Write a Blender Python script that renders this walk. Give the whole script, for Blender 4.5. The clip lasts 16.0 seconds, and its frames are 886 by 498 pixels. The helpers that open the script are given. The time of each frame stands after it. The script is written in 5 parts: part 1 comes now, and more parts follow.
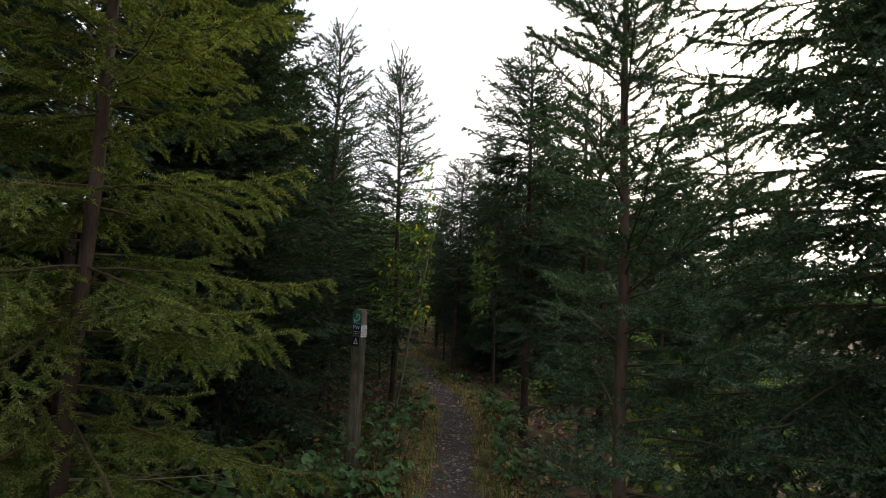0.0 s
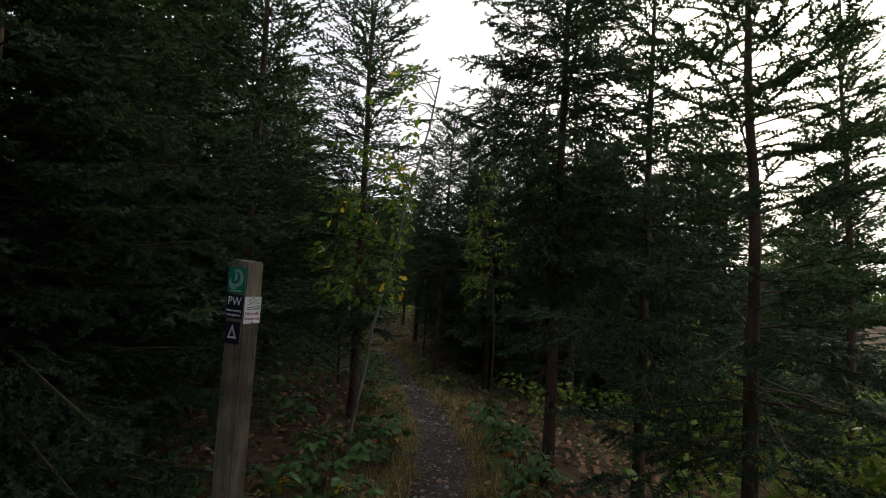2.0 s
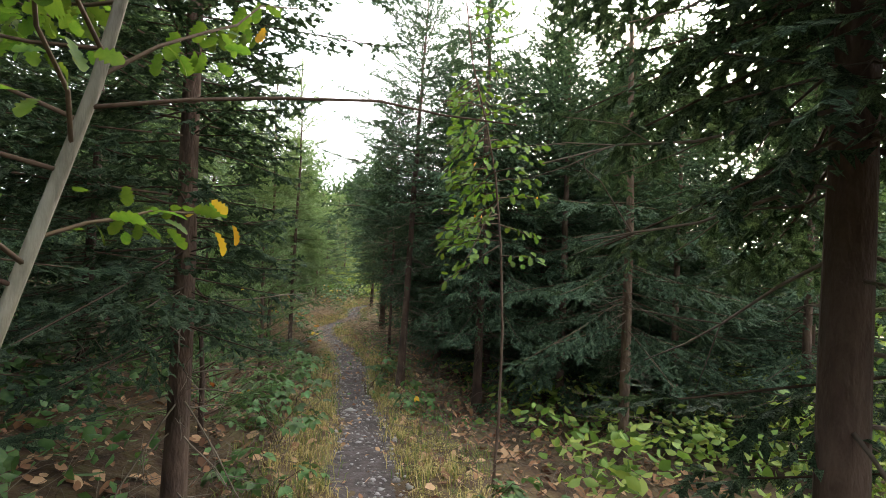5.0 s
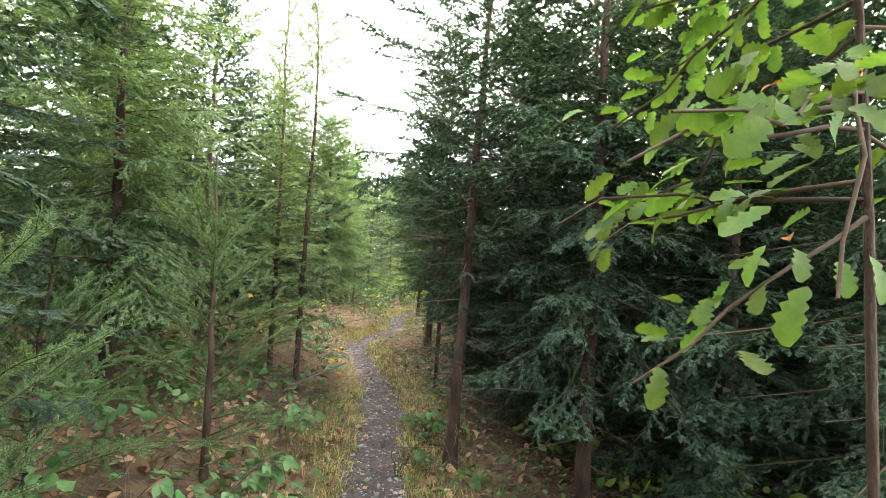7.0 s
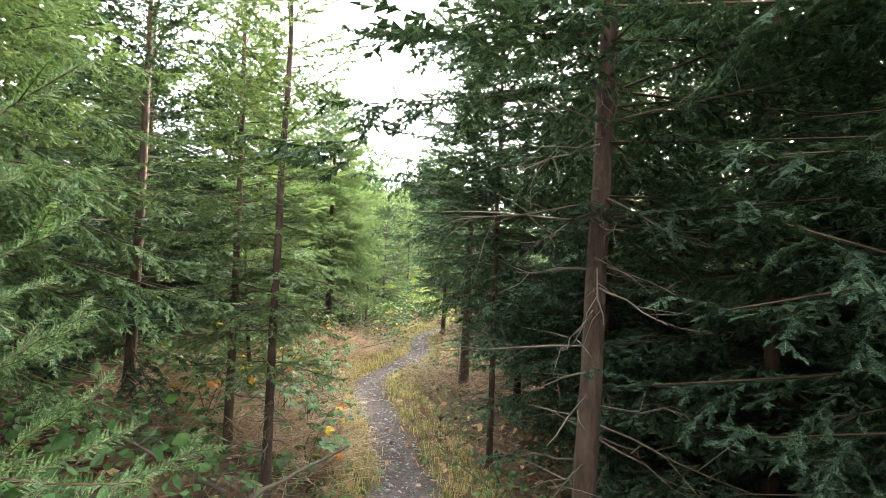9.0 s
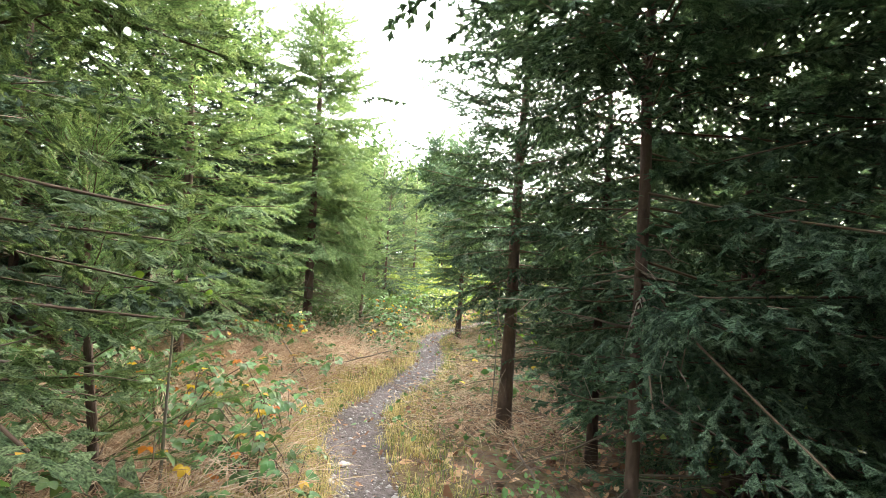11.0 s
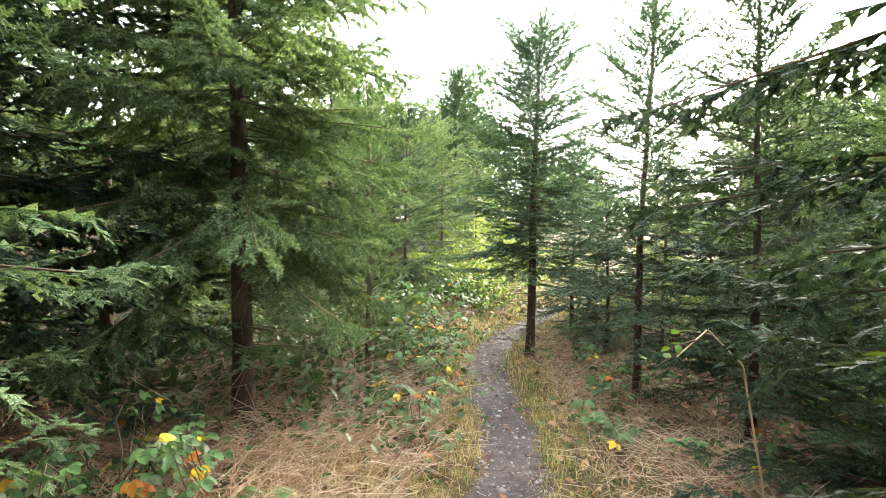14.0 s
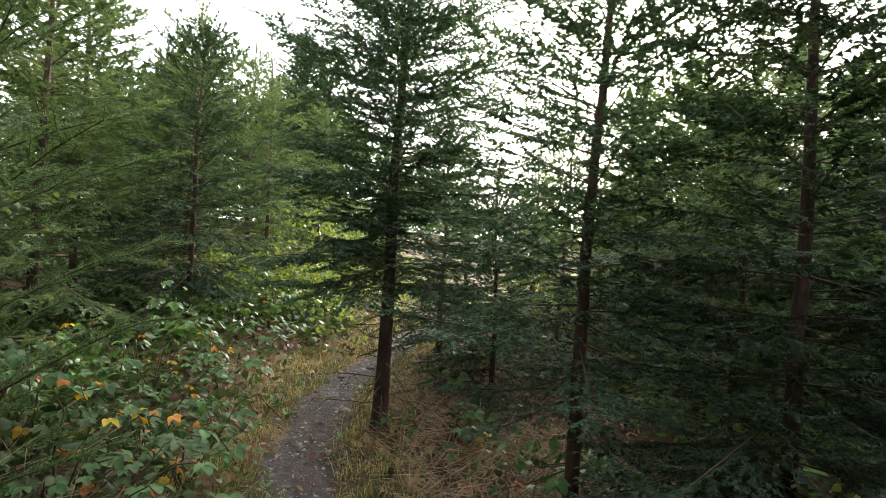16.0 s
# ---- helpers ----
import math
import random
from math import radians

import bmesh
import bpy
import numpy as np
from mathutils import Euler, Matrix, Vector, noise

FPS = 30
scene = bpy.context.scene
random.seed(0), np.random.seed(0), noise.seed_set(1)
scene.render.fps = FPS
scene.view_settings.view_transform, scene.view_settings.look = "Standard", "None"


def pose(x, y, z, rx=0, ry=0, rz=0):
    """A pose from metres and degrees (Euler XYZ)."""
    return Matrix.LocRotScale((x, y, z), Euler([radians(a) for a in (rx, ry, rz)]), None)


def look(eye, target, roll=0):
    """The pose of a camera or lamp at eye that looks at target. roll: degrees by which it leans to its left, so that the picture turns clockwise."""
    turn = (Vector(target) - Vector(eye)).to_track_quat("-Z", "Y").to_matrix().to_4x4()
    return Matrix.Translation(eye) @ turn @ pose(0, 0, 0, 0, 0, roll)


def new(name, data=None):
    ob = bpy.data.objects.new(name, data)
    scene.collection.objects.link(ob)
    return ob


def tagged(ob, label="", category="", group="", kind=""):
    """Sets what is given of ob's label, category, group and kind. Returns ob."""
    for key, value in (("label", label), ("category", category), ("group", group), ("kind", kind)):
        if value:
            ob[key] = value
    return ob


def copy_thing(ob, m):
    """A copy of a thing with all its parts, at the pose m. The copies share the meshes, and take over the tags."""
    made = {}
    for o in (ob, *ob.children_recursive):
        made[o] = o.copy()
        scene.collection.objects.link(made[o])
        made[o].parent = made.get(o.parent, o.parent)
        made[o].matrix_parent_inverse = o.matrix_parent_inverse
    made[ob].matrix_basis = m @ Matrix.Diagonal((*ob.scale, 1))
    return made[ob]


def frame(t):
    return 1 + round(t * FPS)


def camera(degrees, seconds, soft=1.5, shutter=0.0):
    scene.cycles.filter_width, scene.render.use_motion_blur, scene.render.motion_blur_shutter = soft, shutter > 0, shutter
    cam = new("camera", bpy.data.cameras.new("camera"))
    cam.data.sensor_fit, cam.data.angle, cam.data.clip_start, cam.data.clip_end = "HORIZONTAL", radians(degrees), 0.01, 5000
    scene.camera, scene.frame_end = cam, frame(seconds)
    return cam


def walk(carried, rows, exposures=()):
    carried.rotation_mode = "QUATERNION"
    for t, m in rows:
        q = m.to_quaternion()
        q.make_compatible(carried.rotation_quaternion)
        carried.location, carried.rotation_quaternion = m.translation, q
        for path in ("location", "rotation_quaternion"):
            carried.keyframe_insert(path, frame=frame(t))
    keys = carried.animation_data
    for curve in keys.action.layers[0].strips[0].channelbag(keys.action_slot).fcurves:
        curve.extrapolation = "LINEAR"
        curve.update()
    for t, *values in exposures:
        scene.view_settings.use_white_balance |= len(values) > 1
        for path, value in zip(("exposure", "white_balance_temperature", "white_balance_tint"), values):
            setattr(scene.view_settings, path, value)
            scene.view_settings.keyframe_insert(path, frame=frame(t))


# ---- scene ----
# ---------------------------------------------------------------- camera
cam = camera(80.0, 16.0, 0.9)
PATH = [
    (0, (1.055, 1.353, 1.878), (0.934, 3.344, 2.022), 1.8),
    (0.5, (0.951, 1.874, 1.821), (0.872, 3.868, 1.949), 3.1),
    (1, (0.943, 2.421, 1.741), (0.884, 4.416, 1.879), 3.9),
    (1.5, (0.883, 2.925, 1.692), (0.828, 4.92, 1.821), 3.6),
    (2, (0.906, 3.509, 1.666), (0.858, 5.505, 1.784), 3.0),
    (2.5, (0.858, 4.023, 1.627), (0.835, 6.02, 1.741), 2.2),
    (3, (0.919, 4.575, 1.554), (0.946, 6.57, 1.696), 2.4),
    (3.5, (0.961, 5.096, 1.497), (1.009, 7.092, 1.618), 2.5),
    (4, (0.998, 5.551, 1.472), (1.058, 7.547, 1.569), 2.1),
    (4.2, (1.019, 5.752, 1.454), (1.085, 7.749, 1.539), 2.2),
    (6.3, (0.878, 7.993, 1.561), (0.778, 9.99, 1.577), 3.7),
    (6.5, (0.871, 8.23, 1.523), (0.751, 10.226, 1.552), 3.8),
    (7, (0.819, 8.803, 1.496), (0.658, 10.796, 1.536), 3.6),
    (7.5, (0.69, 9.32, 1.5), (0.483, 11.309, 1.528), 2.9),
    (8, (0.59, 9.855, 1.507), (0.355, 11.84, 1.569), 3.2),
    (8.2, (0.549, 10.059, 1.52), (0.309, 12.043, 1.582), 2.8),
    (10.3, (0.074, 12.233, 1.339), (-0.11, 14.222, 1.422), 2.2),
    (10.5, (0.036, 12.487, 1.336), (-0.154, 14.476, 1.408), 2.6),
    (11, (-0.115, 13.192, 1.288), (-0.344, 15.178, 1.338), 3.2),
    (11.5, (-0.249, 13.829, 1.272), (-0.511, 15.812, 1.275), 2.8),
    (12, (-0.377, 14.512, 1.236), (-0.684, 16.488, 1.2), 2.3),
    (12.5, (-0.605, 15.126, 1.293), (-0.967, 17.092, 1.218), 1.5),
    (13, (-0.745, 15.717, 1.337), (-1.136, 17.676, 1.245), 0.8),
    (13.5, (-0.898, 16.237, 1.351), (-1.273, 18.199, 1.255), 0.3),
    (14, (-1.021, 16.802, 1.388), (-1.293, 18.781, 1.291), 0.4),
    (14.5, (-1.04, 17.407, 1.392), (-1.136, 19.403, 1.3), 1.4),
    (15, (-1.041, 17.978, 1.359), (-0.925, 19.973, 1.283), 2.3),
    (15.5, (-1.002, 18.494, 1.32), (-0.735, 20.475, 1.257), 3.0),
    (16, (-0.976, 19.086, 1.227), (-0.701, 21.067, 1.186), 3.4),
]
EXPOSURES = [(0.0, 0.15), (2.0, -0.15), (3.0, 0.05), (3.5, 0.45), (4.2, 1.4), (6.3, 3.1), (8.2, 3.35), (10.5, 3.65),
             (12.5, 3.4), (14.0, 3.2), (15.0, 2.5), (16.0, 1.9)]
walk(cam, [(t, look(eye, target, roll)) for t, eye, target, roll in PATH], EXPOSURES)

# ---------------------------------------------------------------- sky and sun
SUN_EL, SUN_AZ = radians(21), radians(27)          # azimuth from +y towards +x
SUN_DIR = Vector((math.sin(SUN_AZ) * math.cos(SUN_EL), math.cos(SUN_AZ) * math.cos(SUN_EL), math.sin(SUN_EL)))
world = bpy.data.worlds.new("overcast_sky")
scene.world = world
world.use_nodes = True
wn, wl = world.node_tree.nodes, world.node_tree.links
wn.clear()
w_out = wn.new("ShaderNodeOutputWorld")
w_bg = wn.new("ShaderNodeBackground")
w_sky = wn.new("ShaderNodeTexSky")
w_sky.sky_type = "NISHITA"
w_sky.sun_disc = False
w_sky.sun_elevation, w_sky.sun_rotation = SUN_EL, SUN_AZ
w_sky.dust_density = 4.0
w_co = wn.new("ShaderNodeTexCoord")
w_dot = wn.new("ShaderNodeVectorMath")
w_dot.operation = "DOT_PRODUCT"
w_dot.inputs[1].default_value = SUN_DIR
wl.new(w_co.outputs["Generated"], w_dot.inputs[0])
w_ramp = wn.new("ShaderNodeValToRGB")              # a thin cloud sheet that brightens round the veiled sun
w_ramp.color_ramp.interpolation = "EASE"
e = w_ramp.color_ramp.elements
e[0].position, e[0].color = 0.0, (0.62, 0.65, 0.70, 1)
e[1].position, e[1].color = 1.0, (3.2, 2.85, 2.5, 1)
for p, c in ((0.75, (0.80, 0.81, 0.84, 1)), (0.93, (1.0, 0.98, 0.97, 1)), (0.985, (1.5, 1.4, 1.32, 1))):
    w_ramp.color_ramp.elements.new(p).color = c
wl.new(w_dot.outputs["Value"], w_ramp.inputs[0])
w_noise = wn.new("ShaderNodeTexNoise")
w_noise.inputs["Scale"].default_value, w_noise.inputs["Detail"].default_value = 2.2, 5.0
wl.new(w_co.outputs["Generated"], w_noise.inputs["Vector"])
w_map = wn.new("ShaderNodeMapRange")
w_map.inputs["To Min"].default_value, w_map.inputs["To Max"].default_value = 8.6, 11.6
wl.new(w_noise.outputs["Fac"], w_map.inputs["Value"])
w_mul = wn.new("ShaderNodeVectorMath")
w_mul.operation = "SCALE"
wl.new(w_ramp.outputs["Color"], w_mul.inputs[0])
wl.new(w_map.outputs["Result"], w_mul.inputs["Scale"])
w_mix = wn.new("ShaderNodeMixRGB")
w_mix.inputs[0].default_value = 0.88
wl.new(w_sky.outputs[0], w_mix.inputs[1])
wl.new(w_mul.outputs[0], w_mix.inputs[2])
wl.new(w_mix.outputs[0], w_bg.inputs[0])
w_bg.inputs[1].default_value = 0.13
wl.new(w_bg.outputs[0], w_out.inputs[0])

sun = new("sun", bpy.data.lights.new("sun", "SUN"))
sun.data.energy, sun.data.angle, sun.data.color = 2.6, radians(8), (1.0, 0.93, 0.82)
sun.matrix_world = look(SUN_DIR * 50, (0, 0, 0))


# ---------------------------------------------------------------- materials
def material(name, stops, scale=6.0, rough=0.7, bump=0.0, bump_scale=60.0, detail=6.0, translucent=0.0, vary=0.0,
             spec=0.3, stretch=(1, 1, 1), island=False, second=None, metal=0.0, grain=0.0):
    """Noise-driven colour between stops; vary: change from object to object; second: (scale, dark factor) of a coarser stain."""
    m = bpy.data.materials.new(name)
    m.use_nodes = True
    n, l = m.node_tree.nodes, m.node_tree.links
    b = n["Principled BSDF"]
    b.inputs["Roughness"].default_value, b.inputs["Metallic"].default_value = rough, metal
    b.inputs["Specular IOR Level"].default_value = spec
    co, mp = n.new("ShaderNodeTexCoord"), n.new("ShaderNodeMapping")
    mp.inputs["Scale"].default_value = stretch
    l.new(co.outputs["Object"], mp.inputs["Vector"])
    tex = n.new("ShaderNodeTexNoise")
    tex.inputs["Scale"].default_value, tex.inputs["Detail"].default_value = scale, detail
    tex.inputs["Roughness"].default_value = 0.65
    l.new(mp.outputs[0], tex.inputs["Vector"])
    ramp = n.new("ShaderNodeValToRGB")
    els = ramp.color_ramp.elements
    for i, c in enumerate(stops):
        p = 0.3 + 0.4 * i / max(1, len(stops) - 1)
        el = els[i] if i < 2 else els.new(p)
        el.position, el.color = p, (*c, 1)
    if island:
        geo = n.new("ShaderNodeNewGeometry")
        mixv = n.new("ShaderNodeMath")
        mixv.operation = "MULTIPLY_ADD"
        l.new(geo.outputs["Random Per Island"], mixv.inputs[0])
        mixv.inputs[1].default_value = 0.5
        half = n.new("ShaderNodeMath")
        half.operation = "MULTIPLY"
        half.inputs[1].default_value = 0.5
        l.new(tex.outputs["Fac"], half.inputs[0])
        l.new(half.outputs[0], mixv.inputs[2])
        l.new(mixv.outputs[0], ramp.inputs[0])
    else:
        l.new(tex.outputs["Fac"], ramp.inputs[0])
    colour = ramp.outputs["Color"]
    if second:
        t2 = n.new("ShaderNodeTexNoise")
        t2.inputs["Scale"].default_value, t2.inputs["Detail"].default_value = second[0], 3.0
        l.new(co.outputs["Object"], t2.inputs["Vector"])
        mr = n.new("ShaderNodeMapRange")
        mr.inputs["From Min"].default_value, mr.inputs["From Max"].default_value = 0.35, 0.65
        mr.inputs["To Min"].default_value, mr.inputs["To Max"].default_value = second[1], 1.15
        l.new(t2.outputs["Fac"], mr.inputs["Value"])
        mul = n.new("ShaderNodeVectorMath")
        mul.operation = "SCALE"
        l.new(colour, mul.inputs[0])
        l.new(mr.outputs["Result"], mul.inputs["Scale"])
        colour = mul.outputs[0]
    if grain:
        t3 = n.new("ShaderNodeTexNoise")
        t3.inputs["Scale"].default_value, t3.inputs["Detail"].default_value = 330.0, 1.0
        l.new(co.outputs["Object"], t3.inputs["Vector"])
        mr = n.new("ShaderNodeMapRange")
        mr.inputs["From Min"].default_value, mr.inputs["From Max"].default_value = 0.3, 0.7
        mr.inputs["To Min"].default_value, mr.inputs["To Max"].default_value = 1 - grain, 1 + grain
        l.new(t3.outputs["Fac"], mr.inputs["Value"])
        mul = n.new("ShaderNodeVectorMath")
        mul.operation = "SCALE"
        l.new(colour, mul.inputs[0])
        l.new(mr.outputs["Result"], mul.inputs["Scale"])
        colour = mul.outputs[0]
    if vary:
        info = n.new("ShaderNodeObjectInfo")
        hsv = n.new("ShaderNodeHueSaturation")
        mr = n.new("ShaderNodeMapRange")
        mr.inputs["To Min"].default_value, mr.inputs["To Max"].default_value = 1 - vary, 1 + vary
        l.new(info.outputs["Random"], mr.inputs["Value"])
        l.new(mr.outputs["Result"], hsv.inputs["Value"])
        mh = n.new("ShaderNodeMapRange")
        mh.inputs["To Min"].default_value, mh.inputs["To Max"].default_value = 0.5 - 0.05 * vary, 0.5 + 0.05 * vary
        l.new(info.outputs["Random"], mh.inputs["Value"])
        l.new(mh.outputs["Result"], hsv.inputs["Hue"])
        l.new(colour, hsv.inputs["Color"])
        colour = hsv.outputs[0]
    l.new(colour, b.inputs["Base Color"])
    if bump:
        bt = n.new("ShaderNodeTexNoise")
        bt.inputs["Scale"].default_value, bt.inputs["Detail"].default_value = bump_scale, 4.0
        l.new(mp.outputs[0], bt.inputs["Vector"])
        bn = n.new("ShaderNodeBump")
        bn.inputs["Strength"].default_value, bn.inputs["Distance"].default_value = bump, 0.02
        l.new(bt.outputs["Fac"], bn.inputs["Height"])
        l.new(bn.outputs[0], b.inputs["Normal"])
    if translucent:
        tr = n.new("ShaderNodeBsdfTranslucent")
        lighter = n.new("ShaderNodeMixRGB")
        lighter.blend_type = "MULTIPLY"
        lighter.inputs[0].default_value = 1.0
        lighter.inputs[2].default_value = (1.4, 1.4, 0.8, 1)
        l.new(colour, lighter.inputs[1])
        l.new(lighter.outputs[0], tr.inputs["Color"])
        mx = n.new("ShaderNodeMixShader")
        mx.inputs[0].default_value = translucent
        l.new(b.outputs[0], mx.inputs[1])
        l.new(tr.outputs[0], mx.inputs[2])
        l.new(mx.outputs[0], n["Material Output"].inputs["Surface"])
    return m


NEEDLE = material("spruce_needles", [(0.040, 0.074, 0.043), (0.066, 0.110, 0.065), (0.112, 0.170, 0.101)], 3.0, 0.75, 1.0, 260.0,
                  translucent=0.18, vary=0.25, spec=0.09, island=True, grain=0.65)
# paler copy of the spruce needles: sunlight on the trees put into their colour
NEEDLE_LIT = material("lit_spruce_needles", [(0.088, 0.140, 0.062), (0.136, 0.196, 0.092), (0.200, 0.265, 0.130)], 3.0, 0.75, 1.0, 260.0,
                        translucent=0.24, vary=0.2, spec=0.09, island=True, grain=0.6)
NEEDLE_YOUNG = material("fresh_spruce_needles", [(0.105, 0.185, 0.070), (0.155, 0.250, 0.100), (0.220, 0.325, 0.140)], 3.0, 0.6, 1.0, 260.0,
                        translucent=0.24, vary=0.15, spec=0.2, island=True, grain=0.5)
NEEDLE_OLIVE = material("olive_spruce_needles", [(0.10, 0.135, 0.032), (0.16, 0.195, 0.05), (0.24, 0.265, 0.08)], 3.0, 0.75, 1.0, 260.0,
                        translucent=0.24, vary=0.2, spec=0.09, island=True, grain=0.6)
BARK = material("spruce_bark", [(0.055, 0.037, 0.027), (0.10, 0.064, 0.045), (0.15, 0.105, 0.077)], 14.0, 0.9, 0.8, 45.0,
                stretch=(1, 1, 0.35), vary=0.25, second=(2.5, 0.6))
BARK_GREY = material("smooth_grey_bark", [(0.13, 0.12, 0.09), (0.22, 0.20, 0.15), (0.30, 0.28, 0.22)], 18.0, 0.8, 0.4, 60.0,
                     stretch=(1, 1, 0.3), second=(3.0, 0.6))
TWIG = material("twig_bark", [(0.062, 0.041, 0.025), (0.11, 0.073, 0.044)], 25.0, 0.85, vary=0.2)
DEAD = material("dead_twig", [(0.11, 0.085, 0.062), (0.20, 0.16, 0.12)], 20.0, 0.9, vary=0.2, island=True)
BROAD = material("broadleaf_crown", [(0.035, 0.075, 0.02), (0.06, 0.115, 0.03), (0.09, 0.15, 0.04)], 0.8, 0.6, translucent=0.12, vary=0.2, spec=0.2)
OAK = material("oak_leaf", [(0.055, 0.115, 0.018), (0.10, 0.175, 0.028), (0.17, 0.22, 0.04)], 9.0, 0.55, translucent=0.5, vary=0.35, spec=0.25)
BEECH = material("beech_leaf", [(0.060, 0.12, 0.022), (0.105, 0.175, 0.03), (0.17, 0.235, 0.045)], 9.0, 0.55, translucent=0.4, vary=0.3, spec=0.25)
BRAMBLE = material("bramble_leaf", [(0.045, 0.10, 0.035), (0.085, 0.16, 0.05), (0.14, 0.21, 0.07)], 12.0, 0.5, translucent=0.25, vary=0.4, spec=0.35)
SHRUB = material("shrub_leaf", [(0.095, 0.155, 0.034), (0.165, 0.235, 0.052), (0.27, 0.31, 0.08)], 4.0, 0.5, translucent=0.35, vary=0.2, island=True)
YELLOW = material("autumn_leaf", [(0.50, 0.33, 0.03), (0.62, 0.42, 0.05)], 10.0, 0.5, translucent=0.35, vary=0.35)
ORANGE = material("orange_leaf", [(0.48, 0.17, 0.03), (0.58, 0.24, 0.04)], 10.0, 0.5, translucent=0.3, vary=0.3)
FERN = material("fern_frond", [(0.04, 0.10, 0.035), (0.08, 0.16, 0.05)], 8.0, 0.5, translucent=0.25, vary=0.2)
GRASS = material("dry_grass", [(0.20, 0.18, 0.055), (0.38, 0.30, 0.11), (0.52, 0.41, 0.19)], 1.2, 0.7, translucent=0.25, island=True)
GRASS_GREEN = material("green_grass", [(0.07, 0.12, 0.03), (0.14, 0.19, 0.045), (0.25, 0.25, 0.07)], 1.2, 0.6, translucent=0.25, island=True)
STRAW = material("dead_stalks", [(0.32, 0.19, 0.115), (0.50, 0.34, 0.21), (0.66, 0.52, 0.36)], 1.6, 0.85, island=True)
LITTER = material("leaf_litter", [(0.15, 0.070, 0.038), (0.31, 0.16, 0.082), (0.48, 0.30, 0.17)], 1.5, 0.75, island=True, spec=0.3)
STONE = material("pebble", [(0.13, 0.115, 0.105), (0.25, 0.225, 0.21), (0.42, 0.39, 0.37)], 3.0, 0.8, 0.3, 70.0, island=True)
SOIL = material("forest_floor", [(0.050, 0.032, 0.020), (0.105, 0.062, 0.036), (0.16, 0.11, 0.055), (0.12, 0.12, 0.04)], 5.0, 0.95, 1.0, 35.0,
                second=(0.9, 0.55))
DIRT = material("trodden_dirt", [(0.050, 0.037, 0.033), (0.088, 0.068, 0.062), (0.14, 0.113, 0.105)], 16.0, 0.85, 0.9, 55.0, second=(2.2, 0.65))
TIMBER = material("weathered_timber", [(0.11, 0.09, 0.062), (0.20, 0.165, 0.12), (0.29, 0.25, 0.19)], 16.0, 0.85, 0.5, 40.0,
                  stretch=(2.2, 2.2, 0.22), second=(7.0, 0.4))
SIGN_GREEN = material("green_enamel", [(0.010, 0.16, 0.115), (0.014, 0.19, 0.135)], 30.0, 0.35)
SIGN_NAVY = material("navy_enamel", [(0.010, 0.011, 0.030), (0.016, 0.017, 0.042)], 30.0, 0.35)
SIGN_WHITE = material("white_print", [(0.72, 0.72, 0.70), (0.80, 0.80, 0.78)], 20.0, 0.45, second=(9.0, 0.85))
SIGN_PALE = material("pale_green_print", [(0.36, 0.58, 0.52), (0.44, 0.66, 0.58)], 20.0, 0.45)
SIGN_PINK = material("pale_red_print", [(0.46, 0.20, 0.20), (0.52, 0.25, 0.24)], 20.0, 0.5)
INK = material("grey_ink", [(0.10, 0.10, 0.12), (0.16, 0.16, 0.18)], 20.0, 0.5)
STEEL = material("screw_steel", [(0.25, 0.24, 0.23), (0.4, 0.39, 0.38)], 30.0, 0.4, metal=1.0)


# ---------------------------------------------------------------- mesh helpers
def mesh_of(name, verts, faces, mats, smooth=False, index=None):
    """A mesh from arrays: verts (n,3), faces a list of (m,k) index arrays."""
    me = bpy.data.meshes.new(name)
    verts = np.asarray(verts, np.float32)
    sizes = np.concatenate([np.full(len(f), f.shape[1], np.int32) for f in faces])
    flat = np.concatenate([f.ravel() for f in faces]).astype(np.int32)
    me.vertices.add(len(verts))
    me.vertices.foreach_set("co", verts.ravel())
    me.loops.add(len(flat))
    me.loops.foreach_set("vertex_index", flat)
    me.polygons.add(len(sizes))
    me.polygons.foreach_set("loop_start", np.concatenate([[0], np.cumsum(sizes)[:-1]]).astype(np.int32))
    me.polygons.foreach_set("loop_total", sizes)
    for m in mats:
        me.materials.append(m)
    if index is not None:
        me.polygons.foreach_set("material_index", np.asarray(index, np.int32))
    if smooth:
        me.polygons.foreach_set("use_smooth", np.ones(len(sizes), bool))
    me.update(calc_edges=True)
    me.validate()
    return me


def piece(name, me, parent=None, label=""):
    ob = new(name, me)
    ob.parent = parent
    return tagged(ob, label)


def part(name, bm, mat, parent=None, label=""):
    me = bpy.data.meshes.new(name)
    bm.to_mesh(me)
    bm.free()
    me.materials.append(mat)
    return piece(name, me, parent, label)


def thing(name, place, label, category, group="", turn=0.0, kind=""):
    ob = new(name)
    ob.empty_display_size = 0.1
    ob.matrix_basis = pose(*place, 0, 0, turn)
    return tagged(ob, label, category, group, kind)


def unit(v):
    return v / np.maximum(np.linalg.norm(v, axis=-1, keepdims=True), 1e-9)


